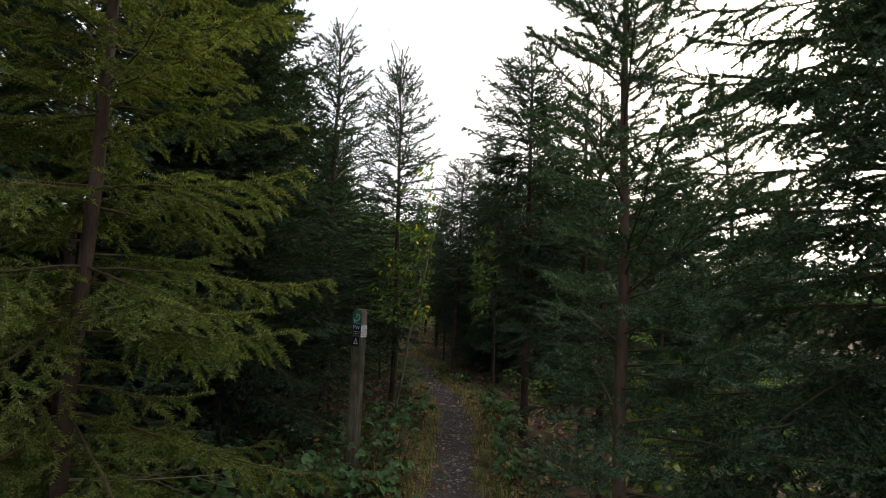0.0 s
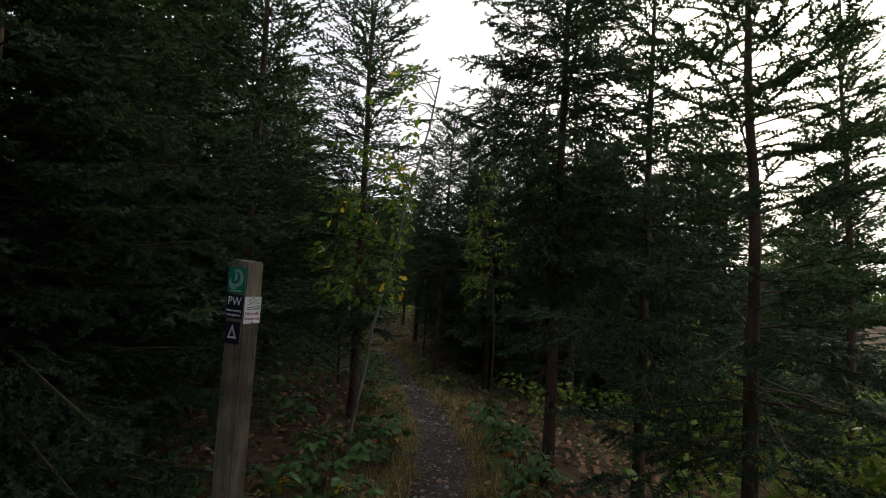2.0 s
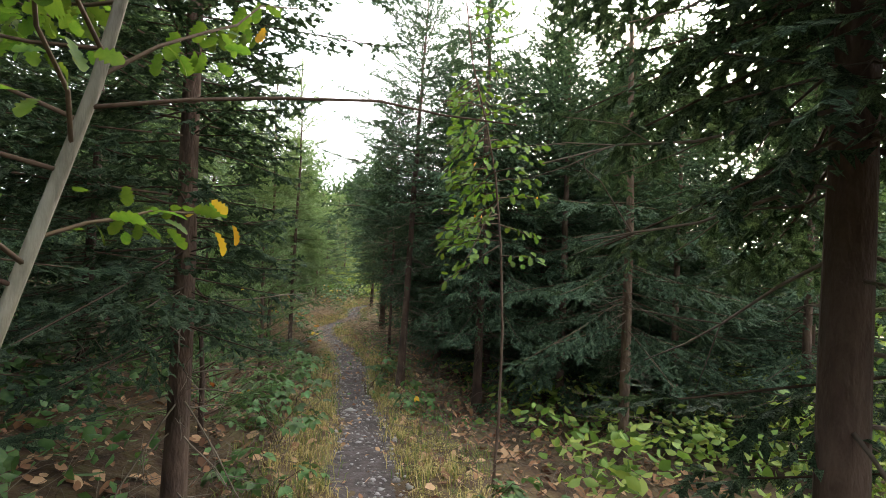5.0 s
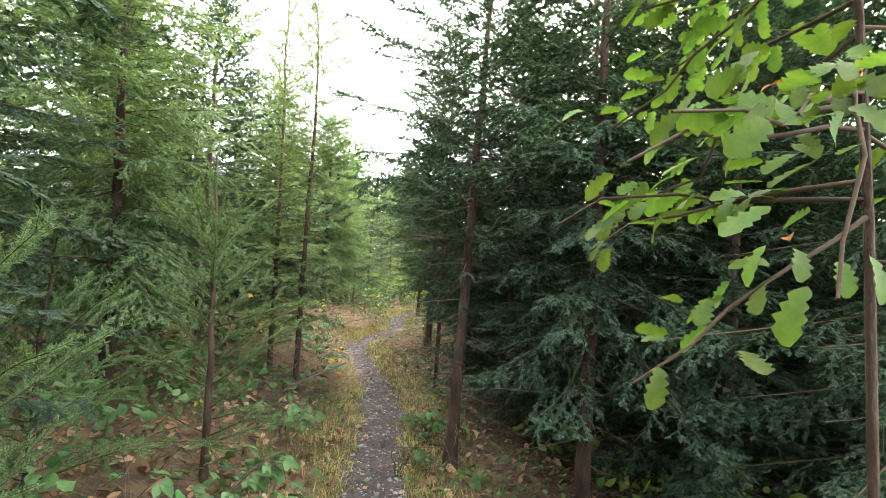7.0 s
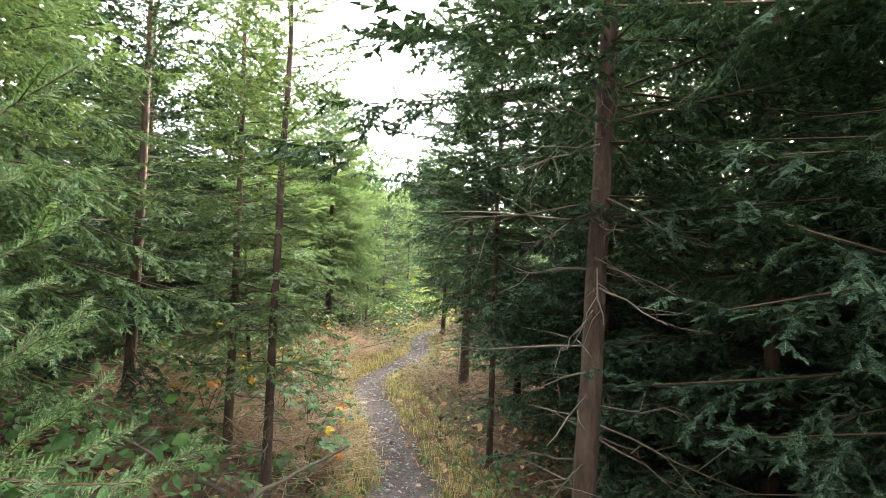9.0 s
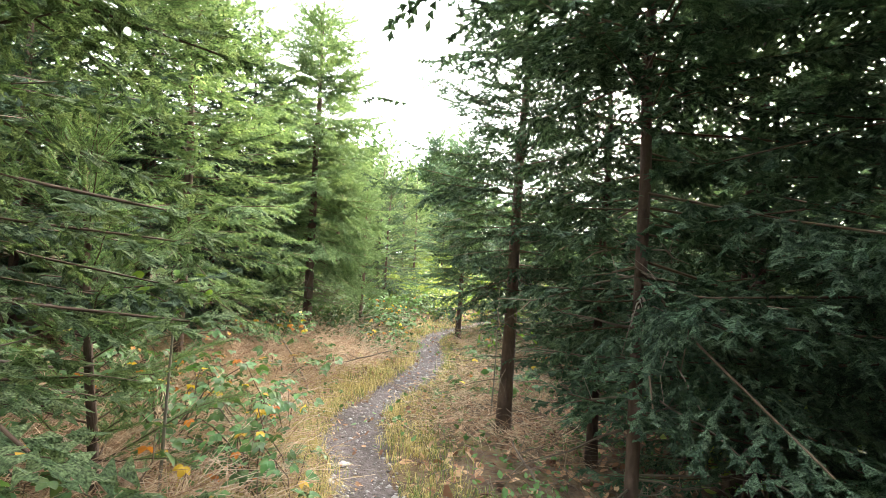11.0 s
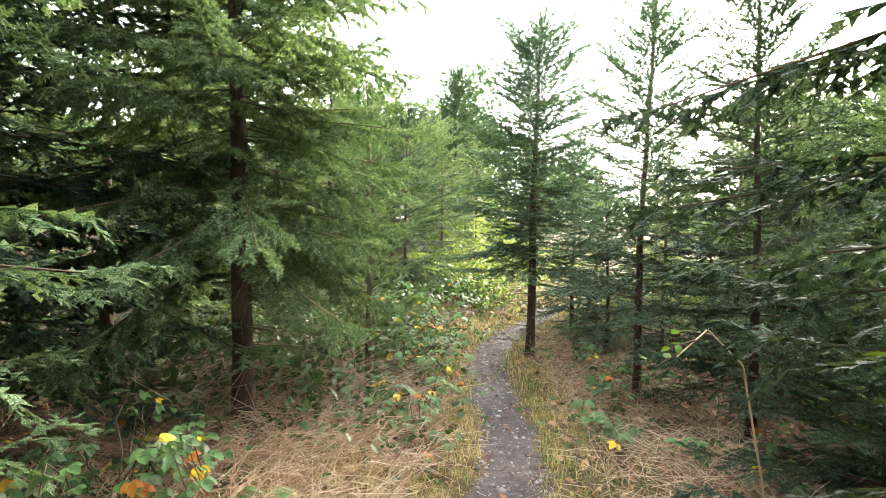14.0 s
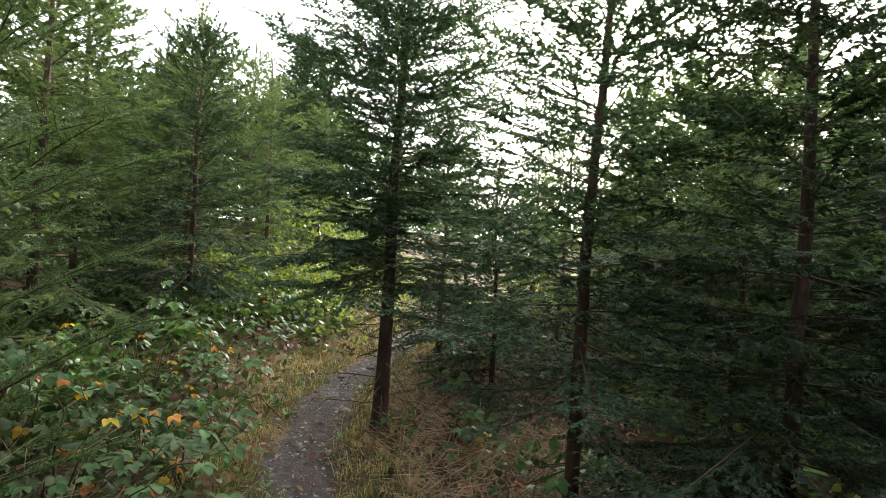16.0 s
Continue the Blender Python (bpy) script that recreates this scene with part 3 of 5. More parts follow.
# x, y, top height, crown radius, clear stem, label, options
NEAR = [
    (-0.31, 3.07, 5.0, 1.0, 0.35, DARK, dict(FINE, tooth=0.010, leaf=NEEDLE_OLIVE, droop=0.9, shag=1.2, lean=0.02, whorl=0.26, between=5, trunk_r=0.026)),
    (-0.95, 5.5, 5.2, 1.3, 0.45, DARK, dict(SOFT, tooth=0.024, rows=3, droop=0.8, shag=0.8)),
    (-0.62, 7.35, 5.0, 1.0, 0.7, THIN, dict(MID, bare=0.6, shag=0.4, spire=0.3)),
    (-0.03, 8.75, 5.3, 1.05, 0.9, THIN, dict(MID, bare=0.55, shag=0.5, spire=0.3)),
    (-1.7, 8.6, 5.0, 1.2, 0.7, DARK, MID),
    (-1.5, 10.4, 4.6, 1.1, 0.6, DARK, MID),
    (1.58, 3.33, 3.6, 1.05, 0.3, THIN, dict(FINE, tooth=0.010, taper=1.15, bare=0.45, shag=0.5, droop=0.3, gap=0.25, trunk_r=0.024, whorl=0.22, between=4, spire=0.2)),
    (2.85, 3.55, 5.2, 1.45, 0.5, DARK, dict(FINE, tooth=0.014, droop=0.9, shag=1.3, trunk_r=0.04, whorl=0.22, gap=0.7)),
    (2.03, 5.54, 3.5, 0.9, 0.9, THIN, dict(FINE, tooth=0.014, taper=1.0, bare=0.55, shag=0.5, droop=0.4, gap=0.3, whorl=0.22, between=4, spire=0.25)),
    (1.65, 7.42, 4.8, 1.2, 1.5, OPEN, dict(SOFT, droop=0.8, shag=1.2, trunk_r=0.042, over=2.3, whorl=0.16, between=8)),
    (2.28, 7.38, 4.5, 0.85, 1.1, DARK, dict(SOFT, droop=0.6, bare=0.3, shag=0.9, whorl=0.27, between=4)),
    (4.26, 8.05, 4.4, 0.9, 0.7, DARK, dict(MID, bare=0.3, whorl=0.25)),
    (-0.42, 9.9, 1.55, 0.55, 0.12, YOUNG, dict(FINE, tooth=0.007, needle=0.021, leaf=NEEDLE_YOUNG, droop=-0.7, shag=0.05, whorl=0.24, between=3, fill=0.95, third=False, cap=0.12)),
    (-1.05, 10.9, 1.5, 0.5, 0.12, YOUNG, dict(FINE, tooth=0.007, needle=0.021, leaf=NEEDLE_YOUNG, droop=-0.7, shag=0.05, whorl=0.24, between=3, fill=0.95, third=False, cap=0.12)),
    (-0.57, 11.47, 1.98, 0.5, 0.25, YOUNG, dict(FINE, tooth=0.007, needle=0.021, leaf=NEEDLE_YOUNG, droop=-0.7, shag=0.05, whorl=0.24, between=3, fill=0.95, third=False, cap=0.12)),
    (-2.04, 12.67, 5.4, 1.25, 0.8, OPEN, dict(SOFT, droop=0.9, shag=1.0, leaf=NEEDLE_LIT)),
    (-0.92, 13.77, 4.1, 0.5, 0.8, THIN, dict(SOFT, shag=0.5, leaf=NEEDLE_LIT, whorl=0.26, between=4, bare=0.2, trunk_r=0.024)),
    (-1.28, 14.0, 4.2, 0.55, 0.8, THIN, dict(SOFT, shag=0.5, leaf=NEEDLE_LIT, whorl=0.26, between=4, bare=0.2, trunk_r=0.024)),
    (0.65, 12.7, 4.7, 1.2, 1.7, OPEN, dict(SOFT, shag=0.7, over=1.85, trunk_r=0.042, lean=0.03, whorl=0.24, between=5, bare=0.3)),
    (1.49, 12.1, 5.0, 1.2, 1.15, DARK, dict(SOFT, shag=0.9, droop=0.9, whorl=0.25, between=5)),
    (2.55, 10.8, 4.6, 1.1, 1.1, DARK, dict(SOFT, shag=0.9, droop=0.9, whorl=0.28, between=4, bare=0.3)),
    (1.1, 14.64, 5.0, 1.1, 0.5, DARK, dict(SOFT, shag=0.8)),
    (0.33, 14.97, 4.4, 1.05, 1.2, OPEN, dict(SOFT, shag=0.8, lean=0.01, over=1.85, trunk_r=0.021)),
    (0.62, 17.32, 4.1, 0.9, 0.9, DARK, dict(SOFT, shag=0.8)),
    (-0.05, 17.55, 4.3, 1.15, 1.35, OPEN, dict(SOFT, shag=0.8, trunk_r=0.058, lean=0.025, over=1.85)),
    (-1.70, 15.17, 1.92, 0.55, 0.2, YOUNG, dict(FINE, tooth=0.007, needle=0.021, leaf=NEEDLE_YOUNG, droop=-0.7, shag=0.05, whorl=0.24, between=3, fill=0.95, third=False, cap=0.12)),
    (-2.59, 17.05, 4.5, 1.15, 0.8, DARK, dict(SOFT, leaf=NEEDLE_LIT, shag=0.6)),
    (-2.44, 19.4, 4.6, 1.25, 1.05, OPEN, dict(SOFT, tooth=0.016, rows=3, fill=1.0, shag=1.1, droop=0.8, trunk_r=0.056, leaf=NEEDLE_LIT)),
    (-2.12, 20.65, 2.45, 0.55, 0.3, YOUNG, dict(FINE, tooth=0.007, needle=0.021, leaf=NEEDLE_YOUNG, droop=-0.7, shag=0.05, whorl=0.24, between=3, fill=0.95, third=False, cap=0.12)),
    (-2.56, 24.1, 3.1, 0.85, 0.5, OPEN, dict(MID, shag=0.5)),
    (-0.85, 22.57, 3.6, 1.05, 1.0, OPEN, dict(DENSE, taper=0.5, droop=0.3, shag=0.45, trunk_r=0.048, lean=0.02, whorl=0.14, between=8)),
    (0.01, 21.4, 3.4, 0.8, 0.7, DARK, dict(DENSE, whorl=0.2, between=5, taper=0.55, shag=0.3, droop=0.3)),
    (0.76, 21.0, 3.5, 0.95, 0.55, DARK, dict(DENSE, whorl=0.21, between=5, taper=0.6, shag=0.4)),
    (-0.2, 24.6, 2.6, 0.75, 0.25, DARK, dict(MID, shag=0.5)),
    (0.85, 19.7, 1.35, 0.8, 0.12, DARK, dict(FINE, shag=0.4, droop=0.4)),
    (1.75, 20.3, 3.3, 0.8, 0.3, DARK, dict(MID, shag=0.5, whorl=0.25, between=4)),
    (0.1, 23.4, 1.9, 0.7, 0.15, DARK, dict(MID, shag=0.5)),
]
for n, (x, y, top, rad, clear, label, opts) in enumerate(NEAR):
    spruce(x, y, top, rad, clear, label, 100 + n, **opts)

# the stand behind: a few built trees, and copies of them turned and scaled
FAR_LABEL = "dark spruce deep in the plantation"


def stand(rows, opts, seed):
    # trees with little shag take the needle colour that has sunlight painted in
    return [spruce(x, y, gz(x, y) + hh, rr, cc, FAR_LABEL, seed + n, group="spruces of the plantation", **dict(opts, shag=sh, dead=cc > 0.5, leaf=NEEDLE_LIT if sh < 0.6 else NEEDLE))
            for n, (x, y, hh, rr, cc, sh) in enumerate(rows)]


def stand_copy(src, x, y, k, rnd):
    m = Matrix.Translation((x, y, gz(x, y) - 0.02)) @ Matrix.Rotation(rnd.uniform(0, 6.28), 4, "Z") @ Matrix.Diagonal((k, k, k, 1))
    return copy_thing(src, m)


back = stand([(-1.9, 5.2, 5.0, 1.35, 0.5, 0.8), (2.4, 13.4, 5.0, 1.3, 0.5, 0.8), (-3.3, 21.6, 3.4, 1.05, 0.35, 0.5)], BACK, 310)
sources = stand([(-3.6, 9.6, 5.2, 1.4, 0.6, 0.8), (-3.9, 15.2, 4.6, 1.3, 0.4, 0.5), (3.4, 13.2, 4.8, 1.3, 0.6, 0.8), (-4.6, 22.5, 3.6, 1.1, 0.3, 0.5)], FAR, 300)
rnd = random.Random(7)
DEEP = [(-2.3, 6.9), (-1.3, 4.3), (-2.1, 3.2), (3.5, 4.3), (1.75, 13.7), (2.1, 14.6), (1.7, 15.6), (1.35, 16.4), (2.5, 16.4), (1.7, 17.4), (1.6, 18.6), (2.4, 12.3), (3.3, 15.4), (2.9, 14.2), (4.6, 11.6), (3.6, 12.2), (5.6, 14.0), 
        (-2.8, 10.9), (-2.4, 14.6), (-3.2, 13.6), (-3.5, 17.9), (-1.9, 7.7), (-3.0, 8.4), (-1.25, 6.5), (-1.6, 5.9), (-3.3, 18.7), (-4.1, 18.6), (-4.2, 17.2)]
for x, y in DEEP:
    stand_copy(back[rnd.randrange(2)], x, y, rnd.uniform(0.85, 1.08), rnd)
LOW = [(-3.5, 19.7, 1.2), (-3.4, 23.3, 1.05), (-3.1, 25.6, 1.0), (-2.4, 26.7, 0.95), (-4.0, 25, 1.1), (-1.9, 28.6, 0.95), (-3.0, 28.2, 1.1), (1.7, 22.6, 0.95),
       (0.95, 24.2, 0.85), (2.5, 24.0, 1.0), (0.5, 27.0, 0.8), (1.5, 26.9, 0.85), (2.6, 21.6, 1.0), (2.4, 19.3, 1.0)]
for x, y, k in LOW:
    stand_copy(back[2], x, y, k, rnd)
rnd = random.Random(11)


def clear_of_path(x, y, d):
    return abs(x - float(line(y))) > d and all((x - a) ** 2 + (y - b) ** 2 > 0.7 for a, b, *_ in NEAR + DEEP + LOW)


spots = []
while len(spots) < 80:
    side = rnd.random()
    if side < 0.52:
        x, y = rnd.uniform(-11, -2.6), rnd.uniform(-3, 33)
    elif side < 0.70:
        x, y = rnd.uniform(3.0, 9), rnd.uniform(10.5, 20)
    elif side < 0.86:
        x, y = rnd.uniform(2.5, 11), rnd.uniform(20, 36)
    else:
        x, y = rnd.uniform(-14, 12), rnd.uniform(31, 42)
    if clear_of_path(x, y, 2.2) and all((x - a) ** 2 + (y - b) ** 2 > 1.1 for a, b in spots):
        spots.append((x, y))
while len(spots) < 118:
    x, y = rnd.uniform(2.2, 12), rnd.uniform(21, 33)
    if clear_of_path(x, y, 2.0) and all((x - a) ** 2 + (y - b) ** 2 > 0.9 for a, b in spots):
        spots.append((x, y))
spots = [p for p in spots if not (p[0] > 3.4 and p[1] < 13.0)]      # the stand opens there
for i, (x, y) in enumerate(spots):
    src = sources[3 if y > 20 and rnd.random() < 0.7 else rnd.randrange(4)]
    stand_copy(src, x, y, rnd.uniform(0.8, 1.15), rnd)


# ---------------------------------------------------------------- leafy plants
def leaf_mesh(name, outline, length, width, mat, fold=0.25, curl=0.2):
    """A leaf blade: outline gives half-widths from stalk to tip; two halves folded along the midrib, with a stalk."""
    n = len(outline)
    v, f = [], []
    for i, w in enumerate(outline):
        t = i / (n - 1)
        z = -curl * length * t * t
        v += [(t * length, 0, z), (t * length, w * width, z + fold * w * width), (t * length, -w * width, z + fold * w * width)]
    for i in range(n - 1):
        a, b = 3 * i, 3 * i + 3
        f += [(a, b, b + 1, a + 1), (a, a + 2, b + 2, b)]
    k = len(v)
    v += [(-0.25 * length, 0, 0.01), (0, 0.006 * length, 0), (0, -0.006 * length, 0)]
    quads, tri = np.array(f), np.array([(k, k + 2, k + 1)])
    return mesh_of(name, np.array(v), [quads, tri], [mat], True)


OAK_OUT = [0.02, 0.22, 0.34, 0.22, 0.42, 0.28, 0.5, 0.33, 0.44, 0.3, 0.12]
OVATE = [0.02, 0.26, 0.42, 0.5, 0.5, 0.44, 0.33, 0.18, 0.0]
SERRATE = [0.04, 0.3, 0.40, 0.42, 0.5, 0.44, 0.46, 0.34, 0.30, 0.15, 0.0]
LEAF_OAK = [leaf_mesh("leaf", OAK_OUT, 0.10, 0.065, OAK, 0.2, c) for c in (0.1, 0.35)]
LEAF_OAK_Y = [leaf_mesh("leaf", OAK_OUT, 0.09, 0.06, YELLOW, 0.3, 0.4)]
LEAF_BEECH = [leaf_mesh("leaf", OVATE, 0.10, 0.065, BEECH, 0.18, c) for c in (0.05, 0.3)]
LEAF_LOBED = [leaf_mesh("leaf", OAK_OUT, 0.115, 0.08, BEECH, 0.22, c) for c in (0.05, 0.3, 0.55)]
LEAF_BEECH_O = [leaf_mesh("leaf", OVATE, 0.07, 0.05, ORANGE, 0.3, 0.5)]
def trefoil(mat, length, width, fold, curl):
    """A compound leaf of three toothed leaflets on one stalk."""
    bm = bmesh.new()
    for turn, k in ((-1.15, 0.85), (0.0, 1.0), (1.15, 0.85)):
        me = leaf_mesh("leaflet", SERRATE, length * k, width * k, mat, fold, curl)
        me.transform(Matrix.Rotation(turn, 4, "Z"))
        bm.from_mesh(me)
        bpy.data.meshes.remove(me)
    me = bpy.data.meshes.new("leaf")
    bm.to_mesh(me)
    bm.free()
    me.materials.append(mat)
    me.polygons.foreach_set("use_smooth", np.ones(len(me.polygons), bool))
    return me


LEAF_BRAMBLE = [trefoil(BRAMBLE, 0.062, 0.048, f, c) for f, c in ((0.28, 0.15), (0.2, 0.45), (0.4, 0.3))]
LEAF_BRAMBLE_Y = [trefoil(YELLOW, 0.055, 0.042, 0.3, 0.4)]
LEAF_BRAMBLE_O = [trefoil(ORANGE, 0.05, 0.038, 0.3, 0.4)]


def put_leaf(parent, meshes, p, heading, tilt, roll, size, rnd):
    at = parent.location + p
    if at.y < 20.3 and abs(at.x - float(line(at.y))) < (0.34 if p.z > 0.8 else 0.24):
        return None
    ob = new("leaf", rnd.choice(meshes))
    ob.parent = parent
    ob.matrix_basis = Matrix.Translation(p) @ Euler((roll, tilt, heading)).to_matrix().to_4x4() @ Matrix.Diagonal((size, size, size, 1))
    return ob


def sapling(x, y, stem, limbs, leaves, odd, odd_share, per, label, seed, bark=BARK_GREY, r0=0.014, size=1.0, off_max=0.12):
    """A young broadleaf tree. stem: points relative to its foot; limbs: (height share, heading deg, length, rise deg)."""
    rnd = random.Random(seed)
    z = gz(x, y)
    t = thing("broadleaf_sapling", (x, y, z), label, "tree", "broadleaf saplings")
    stem = np.array(stem, float)
    s = np.linspace(0, 1, len(stem))
    paths = [(stem, r0 * (1 - 0.75 * s) + 0.002)]
    sv, sf = tubes(paths, 8)
    piece("trunk", mesh_of("trunk", sv, [sf], [bark], True), t)
    lp = []
    for f, hd, ln, rise in limbs:
        b = np.array([np.interp(f, s, stem[:, i]) for i in range(3)])
        m = 6
        q = np.linspace(0, 1, m)
        d = np.array([math.cos(radians(hd)) * math.cos(radians(rise)), math.sin(radians(hd)) * math.cos(radians(rise)), math.sin(radians(rise))])
        pts = b + d * (ln * q)[:, None]
        pts[:, 2] -= 0.12 * ln * q ** 2
        pts += np.array([[rnd.gauss(0, 0.03 * ln) for _ in range(3)] for _ in range(m)]) * q[:, None]
        tip = pts[-1] + np.array([x, y, 0])
        if pts[-1, 2] > 0.2 and abs(tip[0] - float(line(tip[1]))) < 0.22:
            continue
        lp.append((pts, 0.0032 * (1 - 0.7 * q) + 0.0008))
        n = max(3, int(ln * per))
        for k in range(n):
            g = 0.2 + 0.8 * (k + rnd.random()) / n
            p = np.array([np.interp(g, q, pts[:, i]) for i in range(3)])
            hd2 = radians(hd) + (1 if k % 2 else -1) * rnd.uniform(0.3, 1.2)
            off = off_max * rnd.random()
            p = p + np.array([math.cos(hd2), math.sin(hd2), rnd.uniform(-0.7, 0.8)]) * off
            kind = odd if rnd.random() < odd_share else leaves
            put_leaf(t, kind, Vector(p), hd2, rnd.uniform(-0.35, 1.0), rnd.gauss(0, 0.6), size * rnd.uniform(0.65, 1.15), rnd)
    for path in lp:
        lv, lf = tubes([path], 5)
        piece("branch", mesh_of("branch", lv, [lf], [TWIG], True), t)
    return t


def fan(n, lo, hi, ln, rnd, rise=(5, 35), spread_deg=(0, 360)):
    return [(lo + (hi - lo) * (i + rnd.random()) / n, rnd.uniform(*spread_deg), ln * (1.15 - 0.6 * i / n) * rnd.uniform(0.7, 1.2), rnd.uniform(*rise))
            for i in range(n)]


rr = random.Random(21)
sapling(0.30, 7.30, [(-0.12, 0.0, -0.05), (-0.08, 0, 0.3), (0.0, 0.02, 0.75), (0.03, 0.05, 1.05), (0.14, 0.1, 1.5), (0.22, 0.15, 2.0), (0.36, 0.2, 2.6), (0.42, 0.2, 3.0)],
        fan(54, 0.47, 1.0, 0.62, rr, (0, 45)), LEAF_OAK, LEAF_OAK_Y, 0.05, 60, "slender oak sapling with pale crooked stem and green leaves", 31, size=0.55)
sapling(1.31, 9.60, [(0.06, 0, -0.05), (0.08, 0, 0.4), (0.08, 0.0, 0.9), (0.05, 0.0, 1.4), (0.0, -0.02, 1.8), (-0.07, -0.05, 2.1), (-0.16, -0.1, 2.4), (-0.22, -0.1, 2.8)],
        fan(30, 0.42, 0.84, 0.38, rr, (-40, 5), (90, 240)) + fan(14, 0.4, 1.0, 0.3, rr, (-10, 20), (-60, 80)), LEAF_LOBED, LEAF_BEECH_O, 0.012, 50,
        "young oak sapling with lobed bright yellow-green leaves", 32, bark=BARK, r0=0.007, size=0.43, off_max=0.09)
sapling(-1.48, 15.26, [(0, 0, -0.05), (0.0, 0.01, 0.4), (0.015, 0, 0.75), (0.0, 0, 1.0)], fan(9, 0.78, 1.0, 0.15, rr, (0, 50)), LEAF_BEECH, LEAF_BEECH_O, 0.05, 40,
        "slim seedling with a tuft of yellow-green leaves", 34, r0=0.006, size=0.5, off_max=0.05)
sapling(-0.16, 17.85, [(0, 0, -0.05), (0.02, -0.02, 0.4), (0.03, -0.05, 0.85), (0.02, -0.08, 1.4)],
        fan(16, 0.55, 1.0, 0.26, rr), LEAF_LOBED, LEAF_BEECH_O, 0.03, 30, "small sapling with a few yellow-green leaves", 33, r0=0.006, size=0.42)

sapling(-0.02, 18.95, [(0, 0, -0.05), (-0.04, 0, 0.5), (-0.14, -0.03, 0.98), (-0.28, -0.06, 1.12), (-0.40, -0.1, 1.02)],
        [(0.7, 150, 0.12, 10), (0.85, 200, 0.12, -10), (0.97, 170, 0.12, -30)], LEAF_BEECH, LEAF_BEECH_O, 0.0, 30,
        "arching pale withered stem with a few leaves", 35, bark=STRAW, r0=0.003, size=0.45, off_max=0.05)


def bramble(x, y, r, h, seed, n_canes=5, per=7, odd=0.12, label="low bramble with dark green toothed leaves", size=1.0):
    rnd = random.Random(seed)
    z = gz(x, y)
    t = thing("bramble", (x, y, z), label, "bramble", "brambles beside the path")
    canes = []
    for c in range(n_canes):
        a = rnd.uniform(0, 6.28)
        ln = r * rnd.uniform(0.6, 1.2)
        tip_y = y + math.sin(a) * ln
        if tip_y < 20.5 and abs(x + math.cos(a) * ln - float(line(tip_y))) < 0.3:      # trodden back from the path
            a += math.pi
        hh = h * rnd.uniform(0.6, 1.15)
        q = np.linspace(0, 1, 7)
        pts = np.stack([math.cos(a) * ln * q, math.sin(a) * ln * q, hh * np.sin(q * 2.4) / 0.95], 1)
        for i in range(1, 7):
            pts[i, 2] = max(pts[i, 2], gz(x + pts[i, 0], y + pts[i, 1]) - z + 0.03)
        pts += np.array([[rnd.gauss(0, 0.015) for _ in range(3)] for _ in range(7)])
        canes.append((pts, 0.003 * (1 - 0.7 * q) + 0.0008))
        for k in range(per):
            g = 0.15 + 0.85 * (k + rnd.random()) / per
            p = np.array([np.interp(g, q, pts[:, i]) for i in range(3)])
            hd = a + (1 if k % 2 else -1) * rnd.uniform(0.5, 1.3)
            u = rnd.random()
            kind = LEAF_BRAMBLE_Y if u < odd * 0.6 else LEAF_BRAMBLE_O if u < odd else LEAF_BRAMBLE
            s = size * rnd.uniform(0.7, 1.25)
            tip = p + np.array([math.cos(hd), math.sin(hd), 0.35]) * 0.05
            put_leaf(t, kind, Vector(tip), hd, rnd.uniform(-0.2, 0.55), rnd.gauss(0, 0.35), s, rnd)
    for path in canes:
        cv, cf = tubes([path], 4)
        piece("cane", mesh_of("cane", cv, [cf], [TWIG], True), t)
    return t


BR = [(0.1, 4.3, 0.45, 0.35), (-0.25, 4.0, 0.5, 0.3), (0.35, 4.0, 0.4, 0.25), (-0.15, 4.7, 0.5, 0.4), (0.55, 4.6, 0.35, 0.25), (0.05, 5.4, 0.4, 0.3),
      (0.5, 5.9, 0.35, 0.22), (0.35, 6.6, 0.35, 0.25), (0.45, 7.7, 0.3, 0.2), (1.5, 6.6, 0.35, 0.2), (1.35, 8.4, 0.35, 0.25), (1.2, 9.0, 0.35, 0.25),
      (0.2, 9.3, 0.35, 0.2), (-0.1, 10.6, 0.4, 0.25), (-0.3, 11.2, 0.4, 0.25), (-0.55, 10.6, 0.4, 0.2), (0.7, 11.6, 0.3, 0.2), (-0.6, 12.6, 0.35, 0.2),
      (0.35, 13.2, 0.3, 0.22), (0.3, 12.5, 0.25, 0.2), (-1.3, 12.6, 0.4, 0.2), (-1.15, 15.9, 0.4, 0.3), (-1.5, 16.6, 0.4, 0.3), (-1.85, 16.0, 0.4, 0.3), (-2.0, 17.7, 0.4, 0.3),
      (-1.8, 18.3, 0.35, 0.3), (-1.55, 19.9, 0.4, 0.35), (-1.85, 20.9, 0.45, 0.4), (-1.75, 21.6, 0.5, 0.42), (-2.1, 22.2, 0.5, 0.5), (-2.4, 21.4, 0.5, 0.45),
      (-2.0, 23.0, 0.5, 0.45), (-1.85, 23.8, 0.45, 0.4), (-2.6, 23.0, 0.5, 0.5), (-1.9, 24.8, 0.5, 0.5), (-0.45, 22.3, 0.35, 0.25), (-0.35, 21.3, 0.35, 0.25),
      (-0.3, 20.5, 0.35, 0.22), (0.2, 20.0, 0.4, 0.25), (-0.1, 18.9, 0.35, 0.22), (-0.45, 18.3, 0.3, 0.2), (-0.3, 23.3, 0.4, 0.35),
      (-0.95, 14.55, 0.35, 0.3), (-1.3, 14.8, 0.4, 0.35), (-0.85, 14.1, 0.3, 0.25), (-1.6, 14.3, 0.4, 0.35), (-1.0, 15.3, 0.35, 0.25)]
